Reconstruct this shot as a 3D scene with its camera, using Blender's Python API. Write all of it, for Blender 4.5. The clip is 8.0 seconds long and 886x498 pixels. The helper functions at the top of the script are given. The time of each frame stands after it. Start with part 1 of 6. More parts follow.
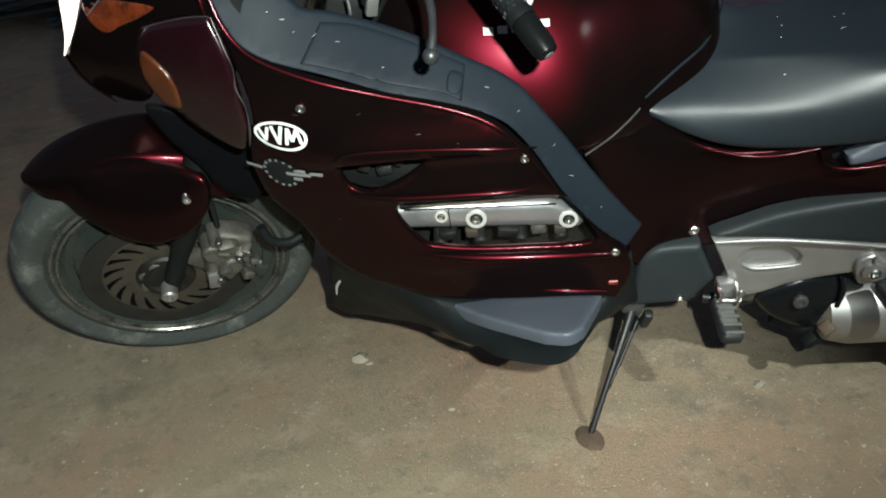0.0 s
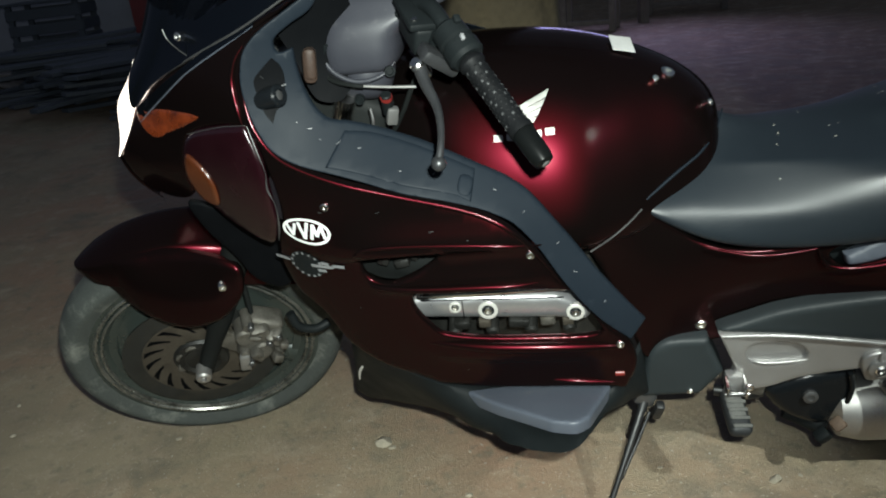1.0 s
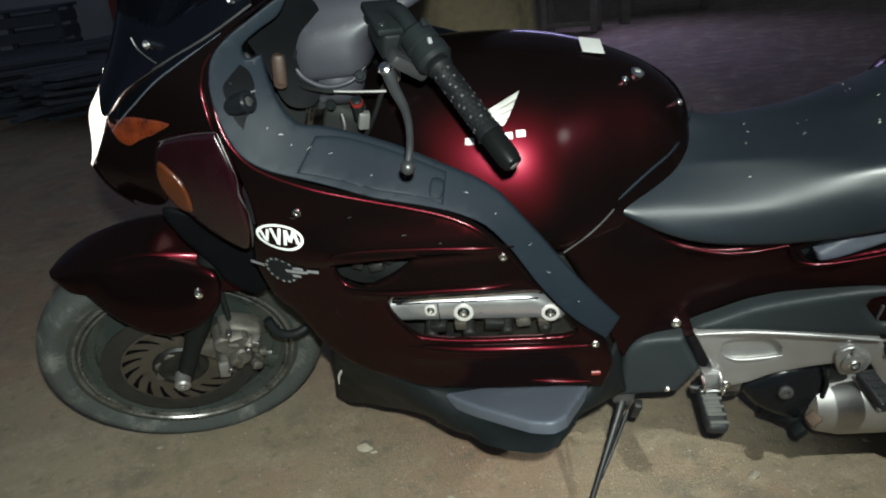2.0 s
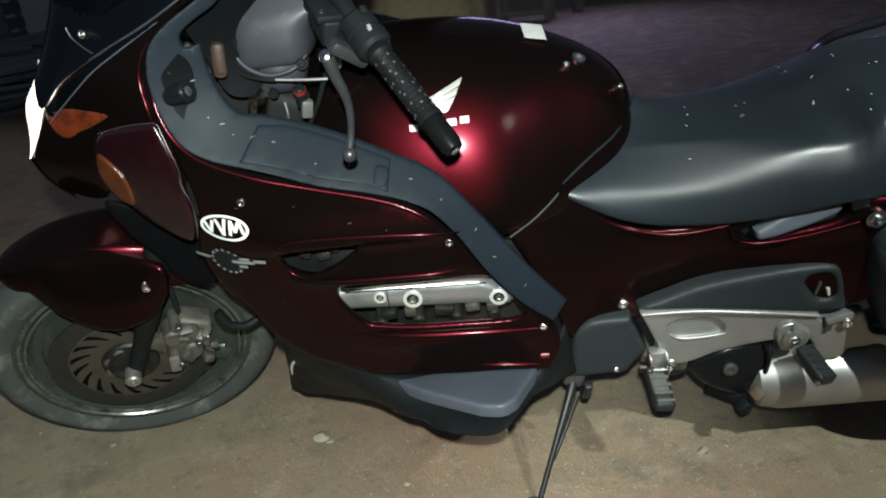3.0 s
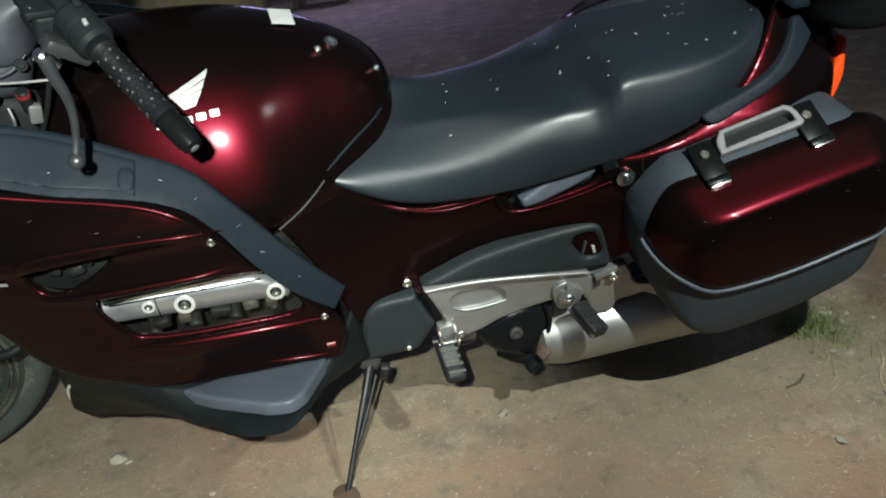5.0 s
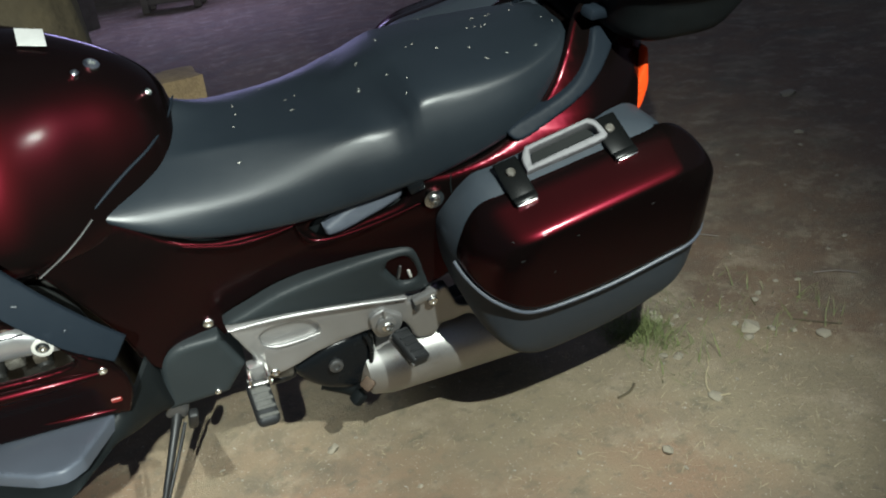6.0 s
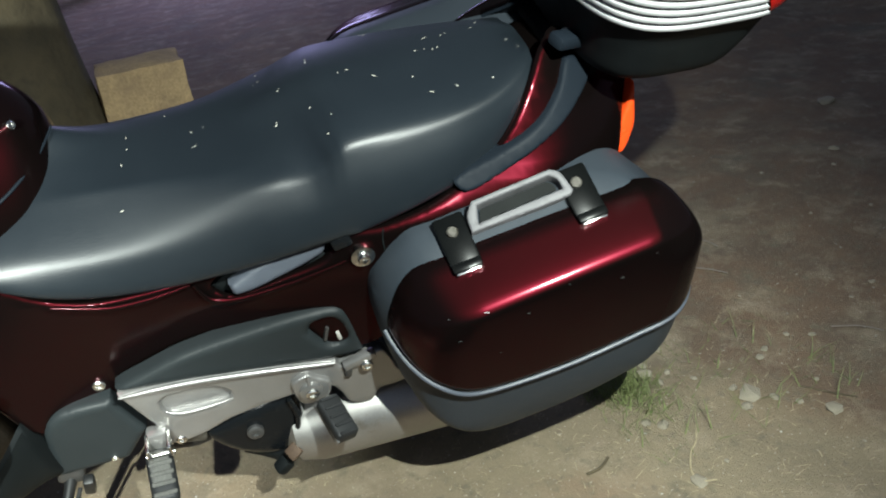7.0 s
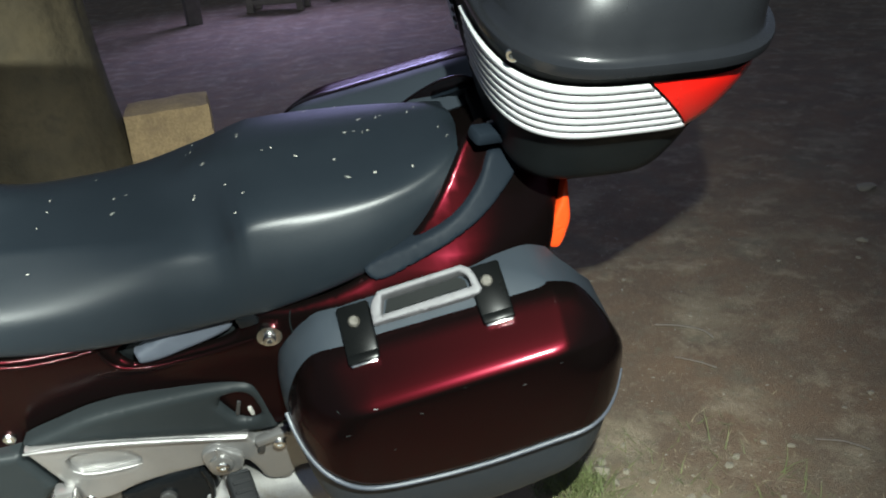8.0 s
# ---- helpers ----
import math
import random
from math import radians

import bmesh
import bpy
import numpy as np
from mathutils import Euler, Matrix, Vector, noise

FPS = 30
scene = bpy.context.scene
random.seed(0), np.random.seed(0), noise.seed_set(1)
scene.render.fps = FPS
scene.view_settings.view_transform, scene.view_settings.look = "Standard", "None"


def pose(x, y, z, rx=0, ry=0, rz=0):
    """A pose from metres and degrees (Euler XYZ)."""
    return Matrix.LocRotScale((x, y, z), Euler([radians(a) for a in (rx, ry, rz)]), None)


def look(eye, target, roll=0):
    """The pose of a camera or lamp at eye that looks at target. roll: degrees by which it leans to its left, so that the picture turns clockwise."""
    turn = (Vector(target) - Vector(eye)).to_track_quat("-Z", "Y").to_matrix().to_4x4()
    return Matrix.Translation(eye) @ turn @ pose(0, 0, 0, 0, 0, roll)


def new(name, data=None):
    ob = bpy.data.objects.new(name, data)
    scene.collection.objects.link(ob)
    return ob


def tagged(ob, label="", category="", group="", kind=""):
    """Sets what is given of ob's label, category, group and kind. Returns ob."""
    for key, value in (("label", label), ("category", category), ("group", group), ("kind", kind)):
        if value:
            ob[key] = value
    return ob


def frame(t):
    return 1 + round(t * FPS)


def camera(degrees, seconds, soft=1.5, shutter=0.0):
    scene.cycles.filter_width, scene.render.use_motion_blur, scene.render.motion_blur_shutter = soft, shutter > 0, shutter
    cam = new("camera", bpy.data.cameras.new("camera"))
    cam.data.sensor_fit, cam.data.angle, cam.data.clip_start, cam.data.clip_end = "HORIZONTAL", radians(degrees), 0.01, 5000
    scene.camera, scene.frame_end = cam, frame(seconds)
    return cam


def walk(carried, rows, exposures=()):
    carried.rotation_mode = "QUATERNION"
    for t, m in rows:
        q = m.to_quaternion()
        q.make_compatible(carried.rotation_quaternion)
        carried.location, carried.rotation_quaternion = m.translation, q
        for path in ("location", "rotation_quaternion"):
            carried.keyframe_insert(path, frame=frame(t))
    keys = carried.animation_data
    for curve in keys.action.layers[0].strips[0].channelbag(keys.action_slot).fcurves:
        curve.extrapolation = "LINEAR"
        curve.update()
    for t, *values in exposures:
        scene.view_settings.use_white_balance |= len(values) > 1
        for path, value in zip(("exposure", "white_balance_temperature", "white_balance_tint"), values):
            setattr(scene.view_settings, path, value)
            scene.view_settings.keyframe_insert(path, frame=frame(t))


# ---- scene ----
cam = camera(58.4, 8.0, soft=2.0, shutter=0.0)
PATH = [
    (0, (0.132, 0.09, 1.076), (0.093, 1.857, 0.141), -6.3),
    (0.5, (0.166, 0.045, 1.102), (0.05, 1.862, 0.274), -5.9),
    (1, (0.186, 0.017, 1.115), (0.056, 1.875, 0.386), -6.5),
    (2.5, (0.22, 0.011, 1.112), (0.152, 1.873, 0.385), -7.5),
    (3, (0.233, 0.005, 1.107), (0.226, 1.856, 0.349), -7.4),
    (3.5, (0.253, 0.007, 1.1), (0.336, 1.839, 0.301), -7.6),
    (4, (0.281, 0.005, 1.1), (0.489, 1.821, 0.288), -8.0),
    (5.3, (0.366, 0.007, 1.096), (0.823, 1.755, 0.238), -8.2),
    (5.5, (0.397, 0.002, 1.094), (0.907, 1.736, 0.238), -8.1),
    (6, (0.501, 0.053, 1.085), (1.162, 1.72, 0.2), -7.5),
    (6.5, (0.647, 0.188, 1.09), (1.267, 1.854, 0.173), -6.9),
    (7, (0.755, 0.233, 1.104), (1.312, 1.902, 0.154), -6.2),
    (7.5, (0.921, 0.219, 1.115), (1.312, 1.945, 0.183), -4.0),
    (8, (0.998, 0.216, 1.137), (1.402, 1.982, 0.29), -4.0),
]
EXPOSURES = ((0.0, 0.05, 6500, 10), (3.0, 0.0, 6500, 10), (4.2, 0.05, 6500, 10), (5.5, 0.2, 6500, 10), (7.0, 0.68, 6500, 10), (8.0, 0.78, 6500, 10))
walk(cam, [(t, look(eye, target, roll)) for t, eye, target, roll in PATH], EXPOSURES)

from mathutils.bvhtree import BVHTree

# ---- light: a hand torch over the path, a faint night sky, a cool yard lamp far behind ----
world = bpy.data.worlds.new("night")
scene.world = world
world.use_nodes = True
wn = world.node_tree
wbg = wn.nodes["Background"]
wbg.inputs["Color"].default_value = (0.18, 0.22, 0.30, 1)
wbg.inputs["Strength"].default_value = 0.38


def lamp(name, kind, at, target, watts, colour, size=0.05, spot=0, blend=0.5):
    data = bpy.data.lights.new(name, kind)
    data.energy, data.color = watts, colour
    if kind == "AREA":
        data.shape, data.size, data.size_y = 'RECTANGLE', size, size if not spot else spot
    else:
        data.shadow_soft_size = size
    if kind == "SPOT":
        data.spot_size, data.spot_blend = radians(spot), blend
    ob = new(name, data)
    ob.matrix_world = look(at, target)
    return ob


# one torch moves along the bike; two fixed lamps stand in for it
tagged(lamp("torch_light", "SPOT", (0.245, -0.03, 1.21), (-0.36, 1.5, 0.36), 255, (0.91, 1.0, 0.93), 0.016, 86, 0.7), "white beam of a hand torch on the front half", "torch")
tagged(lamp("torch_light", "SPOT", (1.11, 0.24, 1.37), (1.19, 1.36, 0.44), 140, (0.91, 1.0, 0.93), 0.010, 80, 0.8), "white beam of a hand torch on the rear half", "torch")
yard = tagged(lamp("yard_light", "AREA", (1.9, 9.6, 2.5), (1.40, 7.3, 0.0), 20, (0.52, 0.50, 1.0), 1.5, 0.8), "cool bluish yard light in the distance", "lamp")
yard.data.spread = radians(85)


# ---- materials ----
def material(name, colour, rough=0.5, metal=0.0, coat=0.0, vary=0.25, scale=14.0, fine=220.0, bump=0.15, depth=0.002,
             glass=0.0, glow=0.0, dirt=None, dirt_scale=6.0, dirt_from=0.52, per_piece=False, rough_vary=0.15, spec=0.5):
    m = bpy.data.materials.new(name)
    m.use_nodes = True
    n, l = m.node_tree.nodes, m.node_tree.links
    b = n["Principled BSDF"]
    co = n.new("ShaderNodeTexCoord")
    big = n.new("ShaderNodeTexNoise")
    big.inputs["Scale"].default_value, big.inputs["Detail"].default_value = scale, 6
    small = n.new("ShaderNodeTexNoise")
    small.inputs["Scale"].default_value, small.inputs["Detail"].default_value = fine, 3
    for k in (big, small):
        l.new(co.outputs["Object"], k.inputs["Vector"])
    add = n.new("ShaderNodeMath")
    add.operation = "ADD"
    l.new(big.outputs["Fac"], add.inputs[0]), l.new(small.outputs["Fac"], add.inputs[1])
    ramp = n.new("ShaderNodeMapRange")
    ramp.inputs["From Min"].default_value, ramp.inputs["From Max"].default_value = 0.6, 1.4
    ramp.inputs["To Min"].default_value, ramp.inputs["To Max"].default_value = 1 - vary, 1 + vary
    l.new(add.outputs[0], ramp.inputs["Value"])
    mul = n.new("ShaderNodeMixRGB")
    mul.blend_type, mul.inputs["Fac"].default_value = "MULTIPLY", 1
    mul.inputs["Color1"].default_value = (*colour, 1)
    l.new(ramp.outputs[0], mul.inputs["Color2"])
    out = mul.outputs[0]
    if per_piece:
        info = n.new("ShaderNodeObjectInfo")
        pr = n.new("ShaderNodeMapRange")
        pr.inputs["To Min"].default_value, pr.inputs["To Max"].default_value = 0.7, 1.35
        l.new(info.outputs["Random"], pr.inputs["Value"])
        pm = n.new("ShaderNodeMixRGB")
        pm.blend_type, pm.inputs["Fac"].default_value = "MULTIPLY", 1
        l.new(out, pm.inputs["Color1"]), l.new(pr.outputs[0], pm.inputs["Color2"])
        out = pm.outputs[0]
    if dirt:
        dn = n.new("ShaderNodeTexNoise")
        dn.inputs["Scale"].default_value, dn.inputs["Detail"].default_value = dirt_scale, 9
        dn.inputs["Roughness"].default_value = 0.72
        l.new(co.outputs["Object"], dn.inputs["Vector"])
        dr = n.new("ShaderNodeMapRange")
        dr.inputs["From Min"].default_value, dr.inputs["From Max"].default_value = dirt_from, dirt_from + 0.16
        l.new(dn.outputs["Fac"], dr.inputs["Value"])
        dm = n.new("ShaderNodeMixRGB")
        dm.inputs["Color2"].default_value = (*dirt, 1)
        l.new(dr.outputs[0], dm.inputs["Fac"]), l.new(out, dm.inputs["Color1"])
        out = dm.outputs[0]
    l.new(out, b.inputs["Base Color"])
    rr = n.new("ShaderNodeMapRange")
    rr.inputs["From Min"].default_value, rr.inputs["From Max"].default_value = 0.3, 0.7
    rr.inputs["To Min"].default_value, rr.inputs["To Max"].default_value = max(rough - rough_vary / 2, 0.02), min(rough + rough_vary / 2, 1)
    l.new(big.outputs["Fac"], rr.inputs["Value"]), l.new(rr.outputs[0], b.inputs["Roughness"])
    b.inputs["Metallic"].default_value, b.inputs["Specular IOR Level"].default_value = metal, spec
    b.inputs["Coat Weight"].default_value, b.inputs["Coat Roughness"].default_value = coat, 0.04
    b.inputs["Transmission Weight"].default_value = glass
    if glow:
        b.inputs["Emission Color"].default_value, b.inputs["Emission Strength"].default_value = (*colour, 1), glow
    if bump:
        bp = n.new("ShaderNodeBump")
        bp.inputs["Strength"].default_value, bp.inputs["Distance"].default_value = bump, depth
        l.new(add.outputs[0], bp.inputs["Height"]), l.new(bp.outputs[0], b.inputs["Normal"])
    return m




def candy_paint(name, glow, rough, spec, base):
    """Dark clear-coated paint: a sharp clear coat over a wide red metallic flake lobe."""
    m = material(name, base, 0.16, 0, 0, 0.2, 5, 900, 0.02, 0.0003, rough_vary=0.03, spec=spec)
    n, l = m.node_tree.nodes, m.node_tree.links
    flake = n.new("ShaderNodeBsdfAnisotropic")
    flake.distribution = 'BECKMANN'
    flake.inputs["Roughness"].default_value = rough
    flake.inputs["Color"].default_value = (*glow, 1)
    glint = n.new("ShaderNodeBsdfAnisotropic")
    glint.distribution = 'BECKMANN'
    glint.inputs["Roughness"].default_value = rough * 0.66
    glint.inputs["Color"].default_value = (glow[0] * 1.25, glow[1] * 1.25, glow[2] * 2.2, 1)
    both, three = n.new("ShaderNodeAddShader"), n.new("ShaderNodeAddShader")
    l.new(n["Principled BSDF"].outputs[0], both.inputs[0]), l.new(flake.outputs[0], both.inputs[1])
    l.new(both.outputs[0], three.inputs[0]), l.new(glint.outputs[0], three.inputs[1])
    l.new(three.outputs[0], n["Material Output"].inputs["Surface"])
    return m


# RED's base is lifted to a neutral dark to stand in for lens haze
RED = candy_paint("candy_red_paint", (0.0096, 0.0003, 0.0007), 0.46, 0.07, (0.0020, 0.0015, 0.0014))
SCREEN = candy_paint("smoked_screen", (0.0012, 0.0026, 0.0055), 0.24, 0.08, (0.0014, 0.0018, 0.0024))
DARKRED = material("scuffed_red_paint", (0.0090, 0.0016, 0.0030), 0.22, 0.2, 0.3, 0.3, 18, 300, 0.15, 0.001, dirt=(0.020, 0.014, 0.020), dirt_scale=40, dirt_from=0.64)
GREY = material("grey_plastic", (0.0068, 0.0100, 0.0142), 0.56, 0, 0, 0.10, 9, 1400, 0.10, 0.0006, dirt=(0.014, 0.019, 0.025), dirt_scale=14, dirt_from=0.60, spec=0.10)
# lighter than grey_plastic to make up for weaker light on the pannier
CASEGREY = material("pannier_plastic", (0.0250, 0.0315, 0.0390), 0.50, 0, 0, 0.10, 9, 1400, 0.10, 0.0006, dirt=(0.026, 0.032, 0.038), dirt_scale=14, dirt_from=0.60, spec=0.25)
GUARD = material("slate_guard_plastic", (0.050, 0.058, 0.074), 0.5, 0, 0, 0.10, 9, 1400, 0.10, 0.0006, dirt=(0.07, 0.075, 0.08), dirt_scale=14, dirt_from=0.60)
LIGHTGREY = material("light_grey_plastic", (0.150, 0.152, 0.156), 0.48, 0, 0, 0.12, 20, 900, 0.12, 0.0006, dirt=(0.2, 0.19, 0.17), dirt_scale=25, dirt_from=0.6)
HANDLEGREY = material("worn_handle_plastic", (0.105, 0.103, 0.108), 0.6, 0, 0, 0.15, 30, 900, 0.2, 0.0008, dirt=(0.07, 0.068, 0.07), dirt_scale=40, dirt_from=0.55)
VINYL = material("seat_vinyl", (0.0080, 0.0114, 0.0148), 0.39, 0, 0, 0.12, 7, 520, 0.20, 0.0010, rough_vary=0.08, spec=0.40)
BLACK = material("black_plastic", (0.0060, 0.0075, 0.0080), 0.52, 0, 0, 0.25, 16, 700, 0.15, 0.0008, spec=0.10)
GLOSSBLACK = material("gloss_black", (0.005, 0.006, 0.007), 0.24, 0, 0, 0.2, 12, 500, 0.05, 0.0005, spec=0.16)
LATCH = material("latch_black", (0.0030, 0.0034, 0.0034), 0.30, 0, 0, 0.2, 12, 500, 0.05, 0.0005, spec=0.12)
SATIN = material("satin_black_steel", (0.010, 0.0105, 0.011), 0.42, 0.2, 0, 0.25, 20, 500, 0.1, 0.0006)
BROWNMETAL = material("brown_rusted_bracket", (0.030, 0.016, 0.010), 0.7, 0.2, 0, 0.4, 30, 300, 0.4, 0.001)
WORNRUBBER = material("worn_rubber", (0.060, 0.060, 0.055), 0.8, 0, 0, 0.4, 30, 260, 0.4, 0.001, dirt=(0.04, 0.04, 0.04), dirt_scale=30, dirt_from=0.5)
GRIPRUBBER = material("grip_rubber", (0.0042, 0.0045, 0.0050), 0.55, 0, 0, 0.3, 20, 260, 0.3, 0.001, spec=0.1)
NUB = material("worn_grip_nubs", (0.020, 0.021, 0.022), 0.6, 0, 0, 0.5, 90, 400, 0.2, 0.0006)
LEVER = material("greyed_lever_alloy", (0.030, 0.031, 0.033), 0.42, 0.5, 0, 0.25, 30, 500, 0.1, 0.0005)
RUSTY = material("rusty_steel", (0.085, 0.055, 0.036), 0.75, 0.3, 0, 0.4, 30, 300, 0.4, 0.001)
RUBBER = material("rubber", (0.013, 0.014, 0.015), 0.55, 0, 0, 0.3, 20, 260, 0.3, 0.001, spec=0.3)
TYRE = material("dusty_tyre", (0.033, 0.038, 0.035), 0.8, 0, 0, 0.3, 14, 200, 0.3, 0.0015, dirt=(0.125, 0.130, 0.115), dirt_scale=11, dirt_from=0.52)
RIM = material("dark_rim_paint", (0.027, 0.034, 0.031), 0.30, 0.2, 0.2, 0.25, 14, 300, 0.08, 0.0006, dirt=(0.055, 0.056, 0.046), dirt_scale=16, dirt_from=0.60)
# pale dirt-spotted metal that carries the highlight of the rim lip
RIMLIP = material("rim_highlight_metal", (0.22, 0.22, 0.20), 0.30, 0.8, 0, 0.3, 30, 300, 0.1, 0.0005, dirt=(0.05, 0.05, 0.045), dirt_scale=20, dirt_from=0.50)
# inner metal with dirt patches, darkened for the shade behind the openings
GRIME = material("dark_inner_metal", (0.010, 0.010, 0.009), 0.5, 0.3, 0, 0.5, 40, 300, 0.4, 0.002, dirt=(0.04, 0.036, 0.03), dirt_scale=30, dirt_from=0.60)
CARRIER = material("browned_disc_carrier", (0.050, 0.042, 0.032), 0.6, 0.4, 0, 0.35, 40, 400, 0.3, 0.001, dirt=(0.08, 0.07, 0.055), dirt_scale=30, dirt_from=0.55)
DISC = material("brake_disc_steel", (0.020, 0.021, 0.020), 0.45, 0.4, 0, 0.3, 30, 400, 0.1, 0.0005, dirt=(0.03, 0.028, 0.024), dirt_scale=18, dirt_from=0.5)
DIRTYMETAL = material("grimy_cast_metal", (0.105, 0.098, 0.085), 0.55, 0.6, 0, 0.4, 30, 300, 0.35, 0.002, dirt=(0.05, 0.045, 0.035), dirt_scale=26, dirt_from=0.48)
SILVER = material("cast_aluminium", (0.28, 0.278, 0.272), 0.33, 0.75, 0, 0.15, 20, 700, 0.12, 0.0007, dirt=(0.17, 0.15, 0.12), dirt_scale=12, dirt_from=0.57)
ALLOY = material("dull_alloy", (0.085, 0.085, 0.085), 0.40, 0.7, 0, 0.2, 30, 600, 0.1, 0.0005)
STEEL = material("brushed_steel", (0.36, 0.352, 0.338), 0.42, 0.85, 0, 0.15, 10, 500, 0.05, 0.0004, dirt=(0.2, 0.17, 0.12), dirt_scale=8, dirt_from=0.55)
CHROME = material("bright_bolt", (0.62, 0.62, 0.60), 0.22, 1.0, 0, 0.15, 60, 900, 0.05, 0.0003)
COVER = material("polished_cover", (0.36, 0.36, 0.365), 0.34, 0.8, 0, 0.1, 20, 800, 0.05, 0.0003)
WHITE = material("white_vinyl", (0.66, 0.66, 0.65), 0.45, 0, 0, 0.06, 20, 500, 0.0)
PAPER = material("paper_label", (0.52, 0.52, 0.50), 0.7, 0, 0, 0.1, 40, 300, 0.05, 0.0003)
EMBLEM = material("silver_emblem", (0.44, 0.43, 0.40), 0.35, 0.3, 0, 0.1, 20, 500, 0.0)
# colour of the orange glow on the nose, with darker mottling
ORANGE_SHEEN = material("orange_sheen_patch", (0.10, 0.017, 0.004), 0.30, 0, 0.2, 0.5, 26, 200, 0.1, 0.0005, dirt=(0.02, 0.004, 0.003), dirt_scale=30, dirt_from=0.5)
DULLAMBER = material("dull_amber_lens", (0.050, 0.012, 0.003), 0.35, 0, 0.3, 0.3, 30, 400, 0.1, 0.0005)
ORANGE = material("orange_marker", (0.85, 0.075, 0.012), 0.25, 0, 0.6, 0.08, 20, 400, 0.0)
REDLENS = material("red_reflector", (0.50, 0.007, 0.004), 0.22, 0, 0.6, 0.12, 25, 600, 0.08, 0.0006)
WHITELENS = material("white_reflector", (0.33, 0.335, 0.34), 0.34, 0, 0.2, 0.08, 25, 600, 0.05, 0.0005)
BOXLID = material("box_lid_plastic", (0.0075, 0.0082, 0.0095), 0.24, 0, 0.25, 0.15, 10, 900, 0.05, 0.0005, spec=0.4)
HEADLIGHT = material("headlight_glass", (1.0, 0.90, 0.78), 0.12, 0, 0.3, 0.0, 8, 500, 0.0, glow=2.2)
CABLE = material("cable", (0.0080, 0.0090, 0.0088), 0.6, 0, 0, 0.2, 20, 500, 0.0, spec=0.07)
# near-black for recesses and gaps, with their shade put in the colour
VOID = material("recess_shade_black", (0.0016, 0.0019, 0.0024), 0.6, 0, 0, 0.2, 20, 500, 0.0, spec=0.05)
DULLRED = material("faded_red_plastic", (0.13, 0.012, 0.010), 0.4, 0, 0, 0.2, 40, 500, 0.0)
SHROUD = material("bar_cover_plastic", (0.024, 0.025, 0.031), 0.40, 0, 0, 0.12, 9, 900, 0.08, 0.0006, dirt=(0.055, 0.054, 0.058), dirt_scale=18, dirt_from=0.6, spec=0.3)
BARK = material("bark", (0.076, 0.060, 0.034), 0.9, 0, 0, 0.35, 7, 40, 0.40, 0.012, dirt=(0.048, 0.040, 0.024), dirt_scale=5, dirt_from=0.5)
STONE = material("yellow_stone", (0.40, 0.285, 0.155), 0.9, 0, 0, 0.3, 14, 110, 0.7, 0.008, dirt=(0.29, 0.205, 0.12), dirt_scale=10, dirt_from=0.5)
PEBBLE = material("pale_pebble", (0.26, 0.23, 0.175), 0.85, 0, 0, 0.4, 40, 200, 0.4, 0.002)
LITTER = material("dry_leaf_bits", (0.38, 0.37, 0.32), 0.8, 0, 0, 0.3, 60, 200, 0.0)
STRAW = material("dry_straw", (0.36, 0.30, 0.19), 0.8, 0, 0, 0.35, 60, 200, 0.0)
GRASS = material("grass_blades", (0.125, 0.150, 0.050), 0.7, 0, 0, 0.4, 30, 120, 0.0)
OLDWOOD = material("weathered_wood", (0.16, 0.14, 0.125), 0.8, 0, 0, 0.4, 12, 160, 0.4, 0.003)
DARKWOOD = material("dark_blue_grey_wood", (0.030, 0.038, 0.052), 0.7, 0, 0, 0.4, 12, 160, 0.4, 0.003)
WALLPAINT = material("dark_wall", (0.05, 0.055, 0.06), 0.9, 0, 0, 0.35, 2.5, 60, 0.4, 0.01)
PALEWALL = material("pale_wall", (0.20, 0.21, 0.24), 0.9, 0, 0, 0.2, 2.5, 60, 0.2, 0.006)
BRICKRED = material("dull_red_metal", (0.16, 0.03, 0.03), 0.6, 0, 0, 0.3, 6, 90, 0.2, 0.003)
LEAF = material("dark_leaf", (0.018, 0.028, 0.012), 0.7, 0, 0, 0.4, 20, 90, 0.0)


def clear_screen():
    m = bpy.data.materials.new("tinted_clear_screen")
    m.use_nodes = True
    n, l = m.node_tree.nodes, m.node_tree.links
    see, gloss, mix = n.new("ShaderNodeBsdfTransparent"), n.new("ShaderNodeBsdfAnisotropic"), n.new("ShaderNodeMixShader")
    see.inputs["Color"].default_value = (0.62, 0.68, 0.76, 1)
    gloss.inputs["Roughness"].default_value = 0.12
    mix.inputs["Fac"].default_value = 0.03
    l.new(see.outputs[0], mix.inputs[1]), l.new(gloss.outputs[0], mix.inputs[2])
    l.new(mix.outputs[0], n["Material Output"].inputs["Surface"])
    return m


CLEAR = clear_screen()


